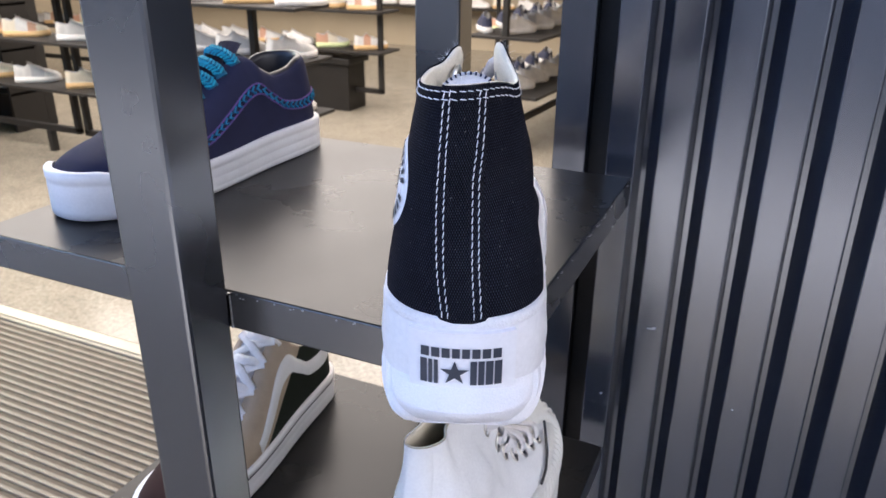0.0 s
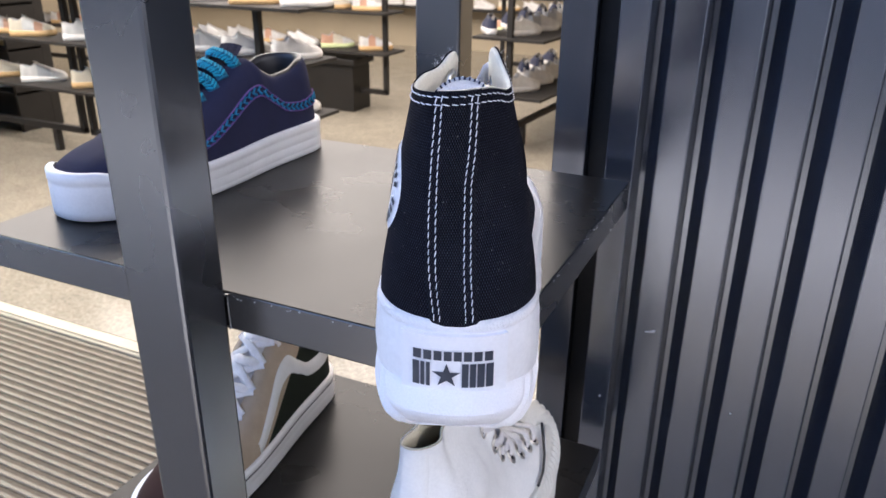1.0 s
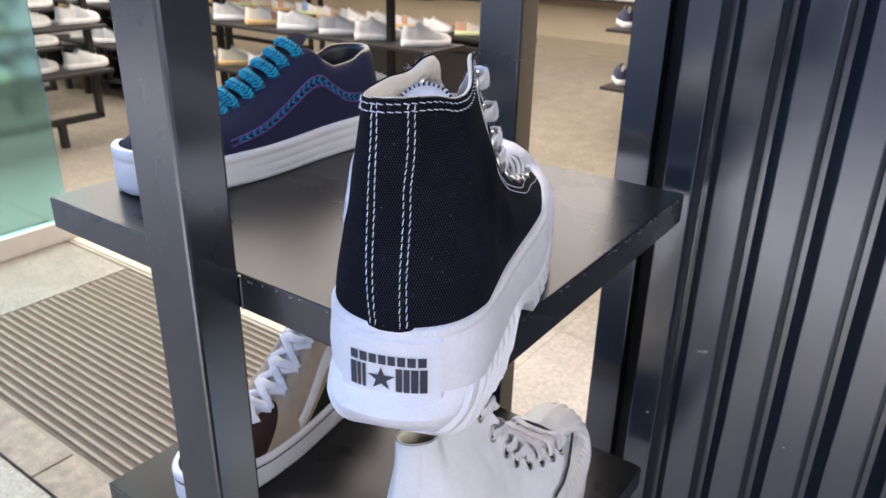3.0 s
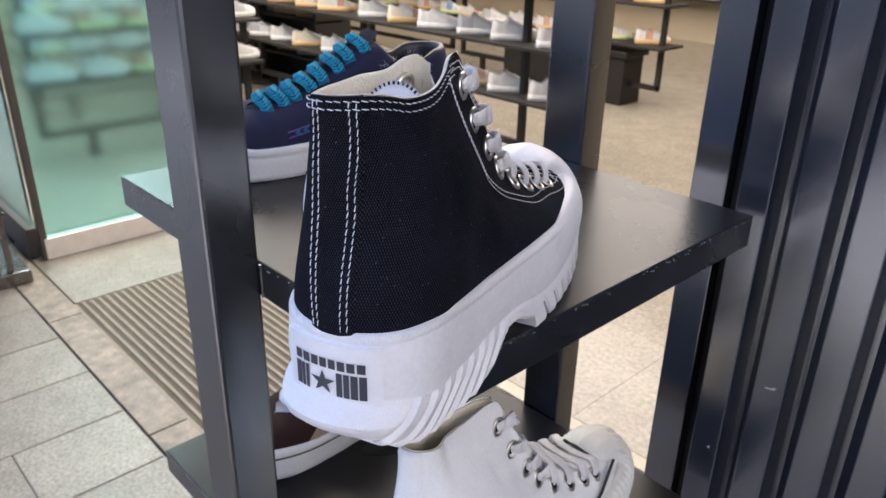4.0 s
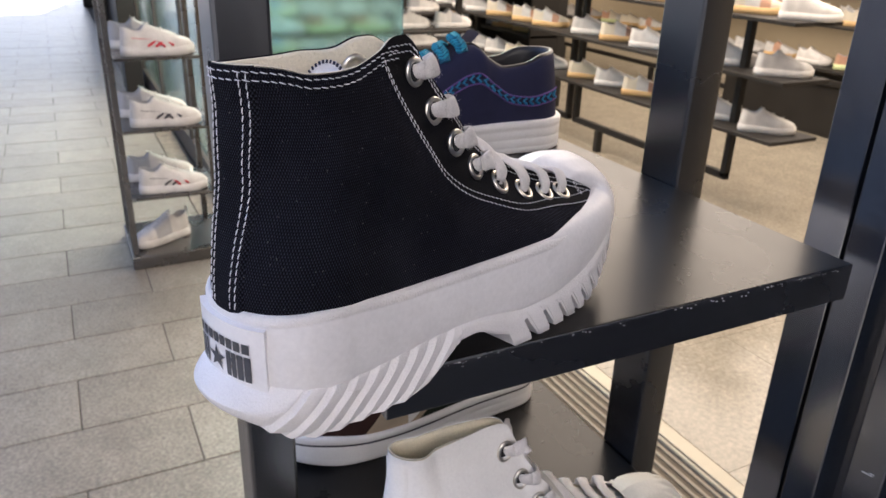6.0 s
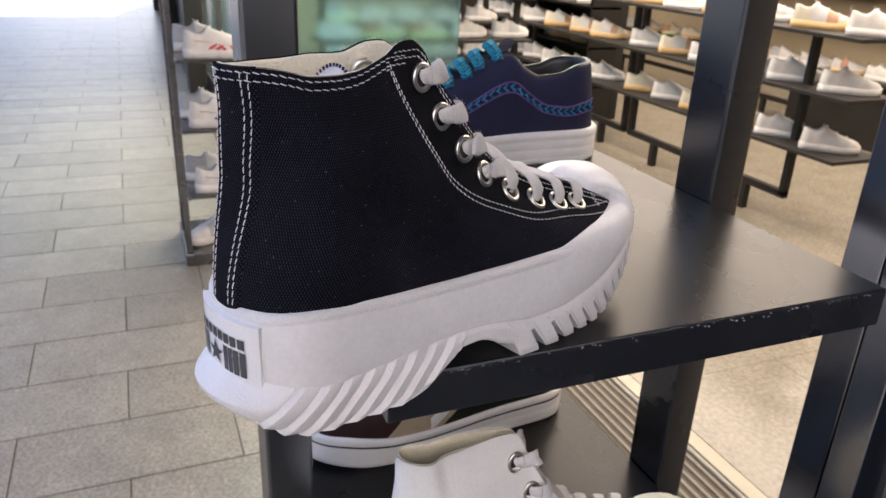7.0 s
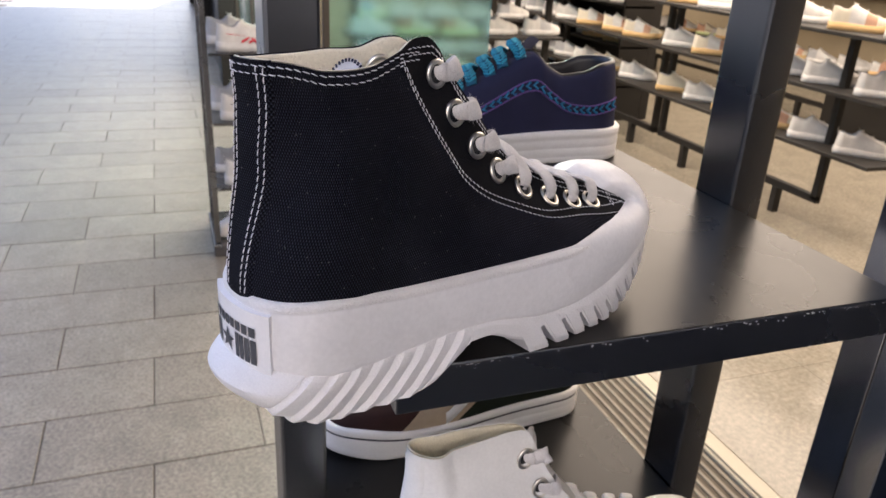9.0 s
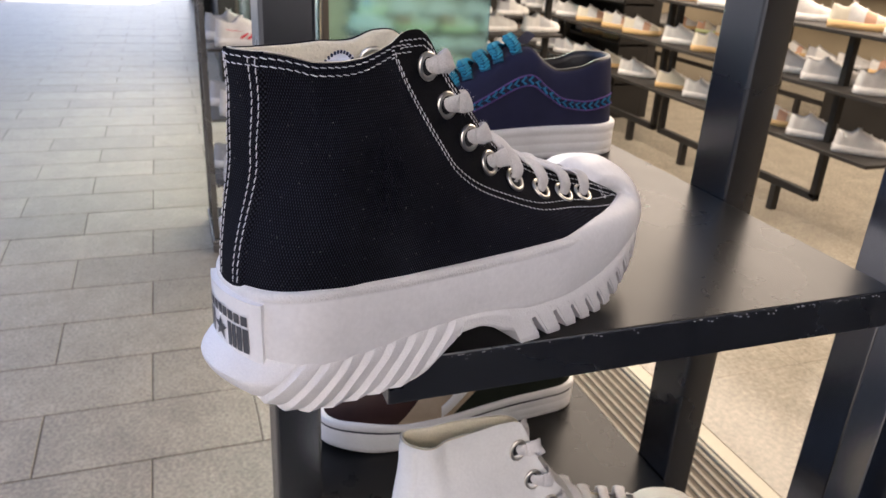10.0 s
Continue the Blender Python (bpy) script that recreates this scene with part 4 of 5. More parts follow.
# ---------- white high-top on the lower shelf ----------
M_WLEATHER = mat("white_leather_upper", (0.84, 0.83, 0.81), 0.55, 0, 40, 0.04, 0.15, 500)
M_BLINING = mat("straw_cotton_lining", (0.74, 0.67, 0.51), 0.95, 0, 60, 0.08, 0.4, 900)
M_WTREAD = mat("off_white_rubber", (0.70, 0.68, 0.62), 0.5, 0, 40, 0.05, 0.1, 500)
M_WLINE = mat("black_rubber_line", (0.02, 0.02, 0.022), 0.5, 0, 40, 0.1, 0.05, 500)
PINCH[0] = 0.52
boot, boot_add = high_top("high_top_sneaker", Matrix(((0.0, -1.0, 0, -0.1590), (1.0, 0.0, 0, 0.343), (0, 0, 1, 0.965), (0, 0, 0, 1))),
    dict(canvas=M_WLEATHER, canvas2=M_WLEATHER, strip=M_WLEATHER, rubber=M_WTREAD, outsole=M_WTREAD, lining=M_BLINING, lace=M_LACE, stitch=M_STITCH, metal=M_METAL, tongue=M_WLEATHER, navy=M_NAVY, hole=M_HOLE), zf=1.25, lugs=False, ribbed_toe=True, stitch=False, rise=0.0058)
PINCH[0] = 0.0
tagged(boot, "white leather high-top sneaker with ribbed rubber toe", "sneaker")
path_ = [(0.150, -0.0418, 0.0530), (0.165, -0.0405, 0.0548), (0.182, -0.036, 0.0580), (0.198, -0.0296, 0.0602), (0.2165, -0.0222, 0.0612)]
boot_add("toe_line", tube_bm(path_, 0.0012, 8), M_WLINE, label="thin black line round the toe")


# ---------- low-top sneakers ----------
def braid(path, bm, half=0.0042):
    """A flat braided lace: a darker core with slanted strands laid in chevrons."""
    tube_bm(path, half, 8, bm, flat=0.42, up=(0.5, 0, 0.86))
    for f in bm.faces:
        f.material_index = 1
    ln = [0.0]
    for a, b in zip(path, path[1:]):
        ln.append(ln[-1] + (b - a).length)

    def at(d):
        k = min(max(int(np.searchsorted(ln, d)) - 1, 0), len(path) - 2)
        return path[k].lerp(path[k + 1], min(max((d - ln[k]) / max(ln[k + 1] - ln[k], 1e-9), 0), 1)), (path[k + 1] - path[k]).normalized()

    d = 0.001
    while d < ln[-1] - 0.004:
        for sg in (1, -1):
            (p0, t0), (p1, t1) = at(d), at(d + 0.0036)
            w = t0.cross(Vector((0.5, 0, 0.86))).normalized()
            nn = w.cross(t0).normalized()
            tube_bm([p0 + w * sg * half * 0.92 + nn * 0.0002, (p0 + p1) / 2 + w * sg * half * 0.60 + nn * 0.0024, p1 + w * sg * half * 0.06 + nn * 0.0025], [0.0008, 0.0011, 0.0008], 6, bm)
        d += 0.0029


def low_top(name, m, mats, length=0.262, sole_h=0.036, collar=1.0, fine=True, band=None, toe=1.0, wk=1.08, bumper=0.16, spring=0.006, rise=(0.175, 0.235)):
    """A laced low-top. mats: list for the upper from heel to toe with the station where each ends, sole, lining, lace."""
    shoe = empty(name)
    k_ = length / 0.263
    zq = spl([0.0, 0.02, 0.04, 0.06, 0.074, 0.088, 0.11, 0.13, 0.15, 0.17, 0.19, 0.21, 0.235, 0.2495], [0.060, 0.058, 0.051, 0.049, 0.056, 0.069, 0.059, 0.049, 0.040, 0.033, 0.028, 0.024, 0.016, 0.004])

    def zt(s):
        return zq(s) * (collar + (toe * collar - collar) * smooth(0.10, 0.17, s))

    lt = spl([0.0, 0.035, 0.06, 0.08, 0.09, 0.19, 0.202, 0.2495], [0.025, 0.026, 0.026, 0.021, 0.0125, 0.0125, 0.0, 0.0])
    ns, nv = (200, 36) if fine else (44, 10)
    st = [0.035 * (1 - math.cos(math.pi / 2 * k / (ns // 4))) for k in range(ns // 4)] + [0.035 + (0.2495 - 0.035) * k / (ns - ns // 4) for k in range(ns - ns // 4 + 1)]

    def up(s, v, sd, off=0.0):
        w = 0.945 * wk * (SIDE(min(max(s, 0.034), 0.18)) if s < 0.18 else 0.0422 * max(0.0, 1 - ((s - 0.18) / 0.0735) ** 2) ** 0.5)
        hr = max(0.0, 1 - (max(0.035 - s, 0) / 0.035) ** 2.3) ** 0.5
        l0 = lt(s) * hr
        th = v * math.pi / 2
        cl = max(math.cos(th), 0.0)
        lat = l0 + (w * hr - l0) * cl ** 0.75 + off * cl
        z = sole_h - 0.004 + (zt(s) + 0.004) * math.sin(th) ** 0.95 + off * math.sin(th) * 0.7
        lean = 0.006 * math.sin(th) * max(0.0, 1 - s / 0.08) + 0.0015
        return Vector(((s + lean - off * (s < 0.02) * 0.8) * k_, -sd * lat, z))

    cols = [(s, 1) for s in st[::-1]] + [(s, -1) for s in st[1:]]
    bm = grid_bm([[up(s, i / nv, sd) for s, sd in cols] for i in range(nv + 1)])
    uppers = mats["upper"]
    if fine:
        for _, end in uppers[:-1]:
            bmesh.ops.bisect_plane(bm, geom=bm.verts[:] + bm.edges[:] + bm.faces[:], plane_co=(end * k_, 0, sole_h), plane_no=Vector((1 / k_, 0, mats.get("slant", 0.0))).normalized(), dist=1e-6)
    for f in bm.faces:
        p = f.calc_center_median()
        c = p.x / k_ + mats.get("slant", 0.0) * (p.z - sole_h)
        f.material_index = next((i for i, (_, end) in enumerate(uppers) if c < end), len(uppers) - 1)
    bmesh.ops.remove_doubles(bm, verts=bm.verts[:], dist=0.0001)
    part("upper", bm, [mm for mm, _ in uppers], shoe)
    # lining with a padded rim
    cols2 = [(s, sd) for s, sd in cols if s < 0.10]
    rows = []
    for dz, dl in (((0.0, 0.0008), (0.0018, -0.0004), (0.0014, -0.0035), (-0.004, -0.005), (-0.02, -0.0045), (-0.038, -0.004)) if fine else ((0.0, 0.0004), (-0.004, -0.004), (-0.03, -0.004))):
        r = []
        for s, sd in cols2:
            p = up(s, 1.0, sd)
            g = Vector((p.x - 0.045, p.y, 0)).normalized() if s < 0.04 else Vector((0, math.copysign(1, p.y), 0))
            q = p + g * dl
            q.z = max(p.z + dz, sole_h + 0.006)
            r.append(q)
        rows.append(r)
    part("lining", grid_bm(rows), mats["lining"], shoe)
    # sole: band round the outline and flat bottom
    prof = [(-0.004, 1.0), (0.0002, 1.01), (0.0016, 0.965), (0.0016, 0.80), (0.0011, 0.775), (0.0011, 0.71), (0.0013, 0.68), (0.0013, 0.49), (0.00115, 0.48), (0.00115, 0.465), (0.0013, 0.455), (0.0013, 0.21), (0.00115, 0.20), (0.00115, 0.19), (0.0013, 0.18), (0.0011, 0.05), (-0.001, 0.0)] if fine else [(-0.003, 1.0), (0.001, 0.98), (0.001, 0.05), (-0.001, 0.0)]
    ks = list(range(0, len(OUT_U), 8 if fine else 24))
    if ks[-1] != len(OUT_U) - 1:
        ks.append(len(OUT_U) - 1)
    cc = [(k, 1) for k in ks[::-1]] + [(k, -1) for k in ks[1:]]
    rows = []
    for off, f in prof:
        r = []
        for k, sd in cc:
            s = OUT_Q[k][0]
            h = sole_h * (1.04 - 0.10 * smooth(0.06, 0.16, s) + bumper * smooth(*rise, s))
            lift = spring * smooth(0.205, 0.253, s) * (1 - f)
            o_ = off + (0.0013 - off) * smooth(0.14, 0.19, s) if 0.1 < f < 0.7 else off
            r.append(Vector(((s + OUT_N[k][0] * o_) * k_, -sd * (OUT_Q[k][1] * wk + OUT_N[k][1] * o_), h * f + lift)))
        rows.append(r)
    bm = grid_bm(rows)
    if len(mats["sole"]) > 1:
        bm.faces.ensure_lookup_table()
        for i in range(len(cc) - 1):
            bm.faces[4 * (len(cc) - 1) + i].material_index = 1
    part("sole", bm, mats["sole"], shoe)
    bm = bmesh.new()
    bm.faces.new([bm.verts.new(p) for p in rows[-1]])
    part("tread", bm, mats["sole"][0], shoe)
    # tongue
    rows = []
    for k in range(13 if fine else 5):
        s = 0.078 + 0.12 * k / (12 if fine else 4)
        rows.append([Vector(((s + 0.004) * k_, 0.0125 * q / 3, sole_h + zt(max(s, 0.088)) + (0.088 - s) * 1.1 * (s < 0.088) + 0.0015 * (1 - (q / 3) ** 2) - 0.002)) for q in range(-3, 4)])
    bm = grid_bm(rows)
    if fine:
        bmesh.ops.solidify(bm, geom=bm.faces[:], thickness=0.004)
    smooth_all(bm)
    part("tongue", bm, mats["tongue"], shoe)
    # laces
    nl = (8 if mats.get("rope") else 6) if fine else 3
    for k in range(nl):
        s = 0.096 + (0.185 - 0.096) * k / (nl - 1)
        z = sole_h + zt(s)
        ctr = [Vector(((s - 0.002) * k_, -0.0215, z - 0.006)), Vector((s * k_, -0.015, z + 0.001)), Vector(((s + 0.004) * k_, -0.007, z + 0.0045)), Vector(((s + 0.006) * k_, 0.001, z + 0.005)), Vector(((s + 0.004) * k_, 0.009, z + 0.004)), Vector((s * k_, 0.016, z + 0.0005)), Vector(((s - 0.002) * k_, 0.0215, z - 0.006))]
        if not fine:
            part("lace", tube_bm(ctr[1:-1], 0.0028, 5), mats["lace"], shoe)
            continue
        path = []
        for i in range(len(ctr) - 1):
            for t in (0, 0.25, 0.5, 0.75):
                path.append(ctr[i].lerp(ctr[i + 1], t))
        path.append(ctr[-1])
        bm = bmesh.new()
        if mats.get("rope"):
            sk = 0.0085 if k % 2 else 0.0060
            braid([p + Vector((sk * p.y / 0.02, 0, 0.0022)) for p in path], bm, 0.0052)
        else:
            tube_bm(path, 0.0044, 8, bm, flat=0.30, up=(0.6, 0, 0.8))
        part("lace", bm, [mats["lace"], mats["lace_core"]] if mats.get("rope") else mats["lace"], shoe)
        if not mats.get("rope") and k < nl - 1:
            s2 = 0.096 + (0.185 - 0.096) * (k + 1) / (nl - 1)
            for sg in (1, -1):
                a0, a1 = Vector((s * k_, -0.019 * sg, z + 0.0005)), Vector((s2 * k_, 0.018 * sg, sole_h + zt(s2) + 0.0005))
                mid = (a0 + a1) / 2 + Vector((0.004, 0, 0.0095 + 0.002 * sg))
                pth = [a0.lerp(mid, q / 12).lerp(mid.lerp(a1, q / 12), q / 12) for q in range(13)]
                part("lace", tube_bm(pth, 0.0042, 8, None, flat=0.30, up=(0.6, 0, 0.8)), mats["lace"], shoe)
    # pull tab at the heel
    if not fine:
        rows = [[Vector((0.004 * k_ - 0.004 * math.sin(math.pi * q / 5), 0.009 * w, sole_h + zt(0.0) - 0.018 + 0.036 * q / 5)) for w in (-1, 0, 1)] for q in range(6)]
        bm = grid_bm(rows)
        bmesh.ops.solidify(bm, geom=bm.faces[:], thickness=0.003)
        part("pull_tab", bm, mats["tongue"], shoe)
    # side stripe
    if band:
        bs = spl([0.006, 0.03, 0.055, 0.075, 0.10, 0.125, 0.155, 0.19], band.get("line", [0.36, 0.32, 0.37, 0.46, 0.46, 0.33, 0.10, 0.0]))
        s_end = band.get("end", 0.150)
        hw = band.get("half", 0.07)
        for sd in (1, -1):
            ss = [0.008 + (s_end - 0.008) * k / 60 for k in range(61)]
            rows = [[up(s, bs(s) + hw * q, sd, 0.0010 if abs(q) < 1 else 0.0) for q in (-1, -0.9, 0, 0.9, 1)] for s in ss]
            st_ob = part("side_stripe", grid_bm(rows), band["base"], shoe, band["label"])
            if band.get("edge"):
                for q in (-0.95, 0.95):
                    part("stripe_edge", tube_bm([up(s, bs(s) + hw * q, sd, 0.0011) for s in ss], 0.0008, 5), band["edge"], st_ob)
                for k in range(int((s_end - 0.012) / 0.0063)):
                    s = 0.012 + 0.0063 * k
                    bm = bmesh.new()
                    tube_bm([up(s, bs(s) + hw * 0.7, sd, 0.0013), up(s + 0.0035, bs(s + 0.0035), sd, 0.0015), up(s, bs(s) - hw * 0.7, sd, 0.0013)], 0.0014, 5, bm)
                    part("chevron", bm, band["mark"], st_ob)
    shoe.matrix_world = m
    return shoe


def facing(x, y, z, ang):
    """Heel at (x, y, z), toe pointing along ang (degrees from +x)."""
    return pose(x, y, z, 0, 0, ang)


M_NAVYS = mat("navy_suede", (0.018, 0.0195, 0.050), 0.9, 0, 50, 0.12, 0.3, 1500, spec=0.25)
M_NAVYC = mat("black_leather_collar", (0.010, 0.010, 0.014), 0.42, 0, 50, 0.12, 0.15, 900)
M_TEAL = mat("teal_braided_lace", (0.02, 0.29, 0.44), 0.85, 0, 120, 0.15, 0.4, 1500)
M_TEALC = mat("teal_lace_core", (0.010, 0.11, 0.19), 0.9, 0, 120, 0.15, 0.3, 1500)
M_TEALD = mat("teal_thread", (0.015, 0.17, 0.32), 0.85, 0, 120, 0.15, 0.3, 1500)
M_PURPLE = mat("purple_thread", (0.11, 0.06, 0.22), 0.85, 0, 100, 0.1, 0.2, 1200)
M_SOLE = mat("white_vulcanised_rubber", (0.77, 0.76, 0.76), 0.45, 0, 30, 0.04, 0.05, 500)
navy = low_top("low_top_sneaker", facing(-0.429, 0.637, 1.245, -93.6), dict(upper=[(M_NAVYS, 1.0)], sole=[M_SOLE], lining=M_NAVYC, tongue=M_NAVYS, lace=M_TEAL, lace_core=M_TEALC, rope=True), length=0.281, sole_h=0.0285, toe=0.85, collar=0.96, wk=1.14, bumper=0.34, spring=0.001, rise=(0.212, 0.244),
    band=dict(base=M_NAVYS, edge=M_PURPLE, mark=M_TEALD, label="navy stripe with teal chevrons and purple edge", line=[0.28, 0.25, 0.30, 0.40, 0.43, 0.38, 0.29, 0.22], end=0.186, half=0.052))
tagged(navy, "navy suede low-top sneaker with braided teal laces", "sneaker")

M_BROWN = mat("dark_brown_suede", (0.035, 0.016, 0.014), 0.9, 0, 50, 0.15, 0.3, 1500, spec=0.2)
M_TAN = mat("tan_suede", (0.40, 0.32, 0.235), 0.9, 0, 50, 0.10, 0.3, 1500, spec=0.2)
M_DGREEN = mat("dark_green_canvas", (0.012, 0.016, 0.011), 0.9, 0, 60, 0.2, 0.3, 1500, spec=0.2)
M_SOLELINE = mat("dark_sole_line", (0.02, 0.02, 0.035), 0.5, 0, 40, 0.1, 0.05, 500)
M_STRIPEW = mat("white_leather_stripe", (0.72, 0.72, 0.72), 0.5, 0, 40, 0.04, 0.1, 500)
brown = low_top("skate_sneaker", facing(-0.420, 0.627, 0.965, -87.0), dict(slant=1.1, upper=[(M_DGREEN, 0.138), (M_TAN, 0.192), (M_BROWN, 1.0)], sole=[M_SOLE, M_SOLELINE], lining=M_LINING, tongue=M_TONGUE, lace=M_LACE), length=0.287, sole_h=0.030, collar=1.22, toe=0.62, wk=0.92, bumper=0.22,
    band=dict(base=M_STRIPEW, label="white leather side stripe", half=0.10))
bm = torus_bm((0.0795, 0.0, 0.1120), (0.9, 0, 0.6), 0.0085, 0.0009, seg=24, ring=6)
tube_bm([(0.0795, -0.007, 0.1120), (0.0800, 0.007, 0.1120)], 0.0012, 6, bm)
tube_bm([(0.0830, 0.0, 0.1065), (0.0770, 0.0, 0.1170)], 0.0012, 6, bm)
part("tongue_badge", bm, M_SOLELINE, brown, "round dark badge on the tongue")
tagged(brown, "brown, tan and dark green skate sneaker with white laces", "sneaker")

# ---------- entrance glass ----------
M_GLASS = bpy.data.materials.new("green_tinted_glass")
M_GLASS.use_nodes = True
gb = M_GLASS.node_tree.nodes["Principled BSDF"]
gb.inputs["Base Color"].default_value = (0.46, 0.88, 0.95, 1)
gb.inputs["Roughness"].default_value = 0.15
gb.inputs["IOR"].default_value = 1.45
gb.inputs["Transmission Weight"].default_value = 1.0
M_FRAME = mat("pale_aluminium_frame", (0.62, 0.58, 0.52), 0.4, 0.2, 20, 0.06, 0.03, 200)
M_CHARCOAL = mat("charcoal_laminate", (0.016, 0.0145, 0.013), 0.5, 0, 6, 0.15, 0.05, 200, spec=0.3)
M_DARK = mat("dark_brown_panel", (0.05, 0.042, 0.036), 0.6, 0, 6, 0.12, 0.05, 200)

win = empty("window_1")
tagged(win, "green-tinted glass pane beside the store entrance", "window", kind="structure")
pane = box("pane", -3.312, -3.300, 0.945, 1.735, 0.10, 2.9, M_GLASS, win)
pane.visible_shadow = False
box("window_sill", -3.335, -3.285, 0.93, 1.76, 0.0, 0.10, M_FRAME, win, 0.003)
box("window_frame", -3.325, -3.288, 0.915, 0.945, 0.0, 3.2, M_DARK, win, 0.003)
win2 = empty("window_2")
tagged(win2, "shop window of clear glass in a pale frame", "window", kind="structure")
pane2 = box("pane", -7.4, -3.36, 0.906, 0.918, 0.14, 2.9, M_GLASS, win2)
pane2.visible_shadow = False
box("window_sill", -7.4, -3.346, 0.88, 0.945, 0.0, 0.14, M_DARK, win2, 0.003)
for fx in (-4.75, -6.1, -7.42):
    box("window_frame", fx - 0.03, fx + 0.03, 0.885, 0.94, 0.0, 3.2, M_DARK, win2, 0.003)
lint = box("wall_lintel", -9.6, -0.2, 0.765, 0.95, 2.9, 3.3, M_CLAD)
tagged(lint, "dark cladding over the shop front", "wall", kind="structure")
side = box("wall_far", -9.6, -7.46, 0.85, 0.95, 0, 2.9, M_CLAD)
tagged(side, "dark clad shop front wall", "wall", kind="structure")

# ---------- paving ----------
def paver_mesh(name, lx, ly, material, h=0.012, bev=0.0022):
    bm = box_bm(-lx / 2, lx / 2, -ly / 2, ly / 2, -h, 0, bev, 1)
    me = bpy.data.meshes.new(name)
    bm.to_mesh(me)
    bm.free()
    me.materials.append(material)
    return me


paving = empty("pavement")
tagged(paving, "grey granite pavers laid in half bond", "pavement", kind="structure")
PL, PW, GAP, ROW0 = 0.618, 0.295, 0.0042, -1.974
box("mortar_bed", -20.0, 2.2, -2.9, 0.738, -0.011, -0.0032, M_JOINT, paving, label="sandy mortar between the pavers")
mesh_cache = {}
far = bmesh.new()
for k in range(-10, 60):
    x1 = ROW0 - PW * k
    xc = x1 - PW / 2
    y = (0.413 if k % 2 else 0.104) - PL * 18
    edges = [y + PL * i for i in range(40) if y + PL * i < 0.62] + [0.74]
    for a, b in zip(edges, edges[1:]):
        ln = b - a - GAP
        if ln < 0.03:
            continue
        near = -7.4 < xc < 1.0 and a > -1.8
        dz = random.uniform(-0.0012, 0.0)
        if near:
            key = round(ln, 3)
            if key not in mesh_cache:
                mesh_cache[key] = paver_mesh("paver", PW - GAP, ln, M_PAVER)
            o = new("paver", mesh_cache[key])
            o.parent = paving
            o.location = (xc, (a + b) / 2, dz)
        elif a > -2.4:
            box_bm(xc - (PW - GAP) / 2, xc + (PW - GAP) / 2, a + GAP / 2, b - GAP / 2, -0.012, dz, 0, 1, far)
far_p = part("far_pavers", far, M_PAVER, paving)
tagged(far_p, kind="stuff")
# unseen pale ground, added so posts and cladding mirror something bright
plaza = box("plaza", -9.0, 0.98, -4.2, -1.9, -0.0115, 0.0, M_PLAZA)
tagged(plaza, "unseen pale paving added for bright reflections", "pavement", kind="structure")
# unseen dark ground, added to darken the rest of what they mirror
road = box("road", -20.0, 12.0, -6.0, -4.2, -0.0115, 0.001, M_ROAD)
tagged(road, "unseen dark ground added across the street for dark reflections", "road", kind="structure")
road_side = box("road_side", 0.98, 7.0, -4.2, 0.68, -0.0115, 0.003, M_ROAD)
tagged(road_side, "unseen dark ground added beside the shop front for dark reflections", "road", kind="structure")
kerb = empty("kerb_strip")
tagged(kerb, "pale stone strip along the entrance mat", "kerb", kind="structure")
kx = -9.0
while kx < 1.3:
    o = box("kerb_stone", kx + 0.003, kx + 0.897, 0.745, 0.868, -0.0119, -0.0005, M_KERB, kerb, 0.002, seg=1)
    kx += 0.9

tiles = empty("floor_tiles")
tagged(tiles, "polished beige stone tiles of the store floor", "floor", kind="structure")
tile_me = paver_mesh("tile", 0.599, 0.599, M_STORE_FLOOR, 0.004, 0.0004)
for i in range(11):
    for k in range(9):
        o = new("tile", tile_me)
        o.parent = tiles
        o.location = (0.2 - 0.6 * i - 0.3, 1.768 + 0.6 * k + 0.3, 0.005)


# ---------- store furniture ----------
def bench(x0, x1, y, levels, depth=0.34, turn=0.0, over=(0.05, 0.05)):
    """A black steel display table: end frames, rails, boards. over: how far the boards pass the uprights at each end."""
    b = empty("display_table")
    tagged(b, "black steel display table with sneakers on its boards", "display table", group="store display tables")
    h = levels[-1]
    L = x1 - x0
    u0, u1 = over[0], L - over[1]
    for sx in (u0, u1):
        box("upright", sx - 0.02, sx + 0.02, -0.02, 0.02, 0.17, h, M_TABLE, b, 0.002, seg=1)
    box("rail", u0 - 0.02, u1 + 0.02, -0.02, 0.02, 0.155, 0.195, M_TABLE, b, 0.002, seg=1)
    for sx in (u0 + 0.28, u1 - 0.28):
        box("foot", sx - 0.022, sx + 0.022, -0.022, 0.022, 0.005, 0.155, M_TABLE, b, 0.002, seg=1)
    for z in levels:
        box("board", 0, L, -depth / 2, depth / 2, z - 0.02, z, M_TABLE, b, 0.002, seg=1)
    b.matrix_world = pose(x0, y, 0, 0, 0, turn)
    return b


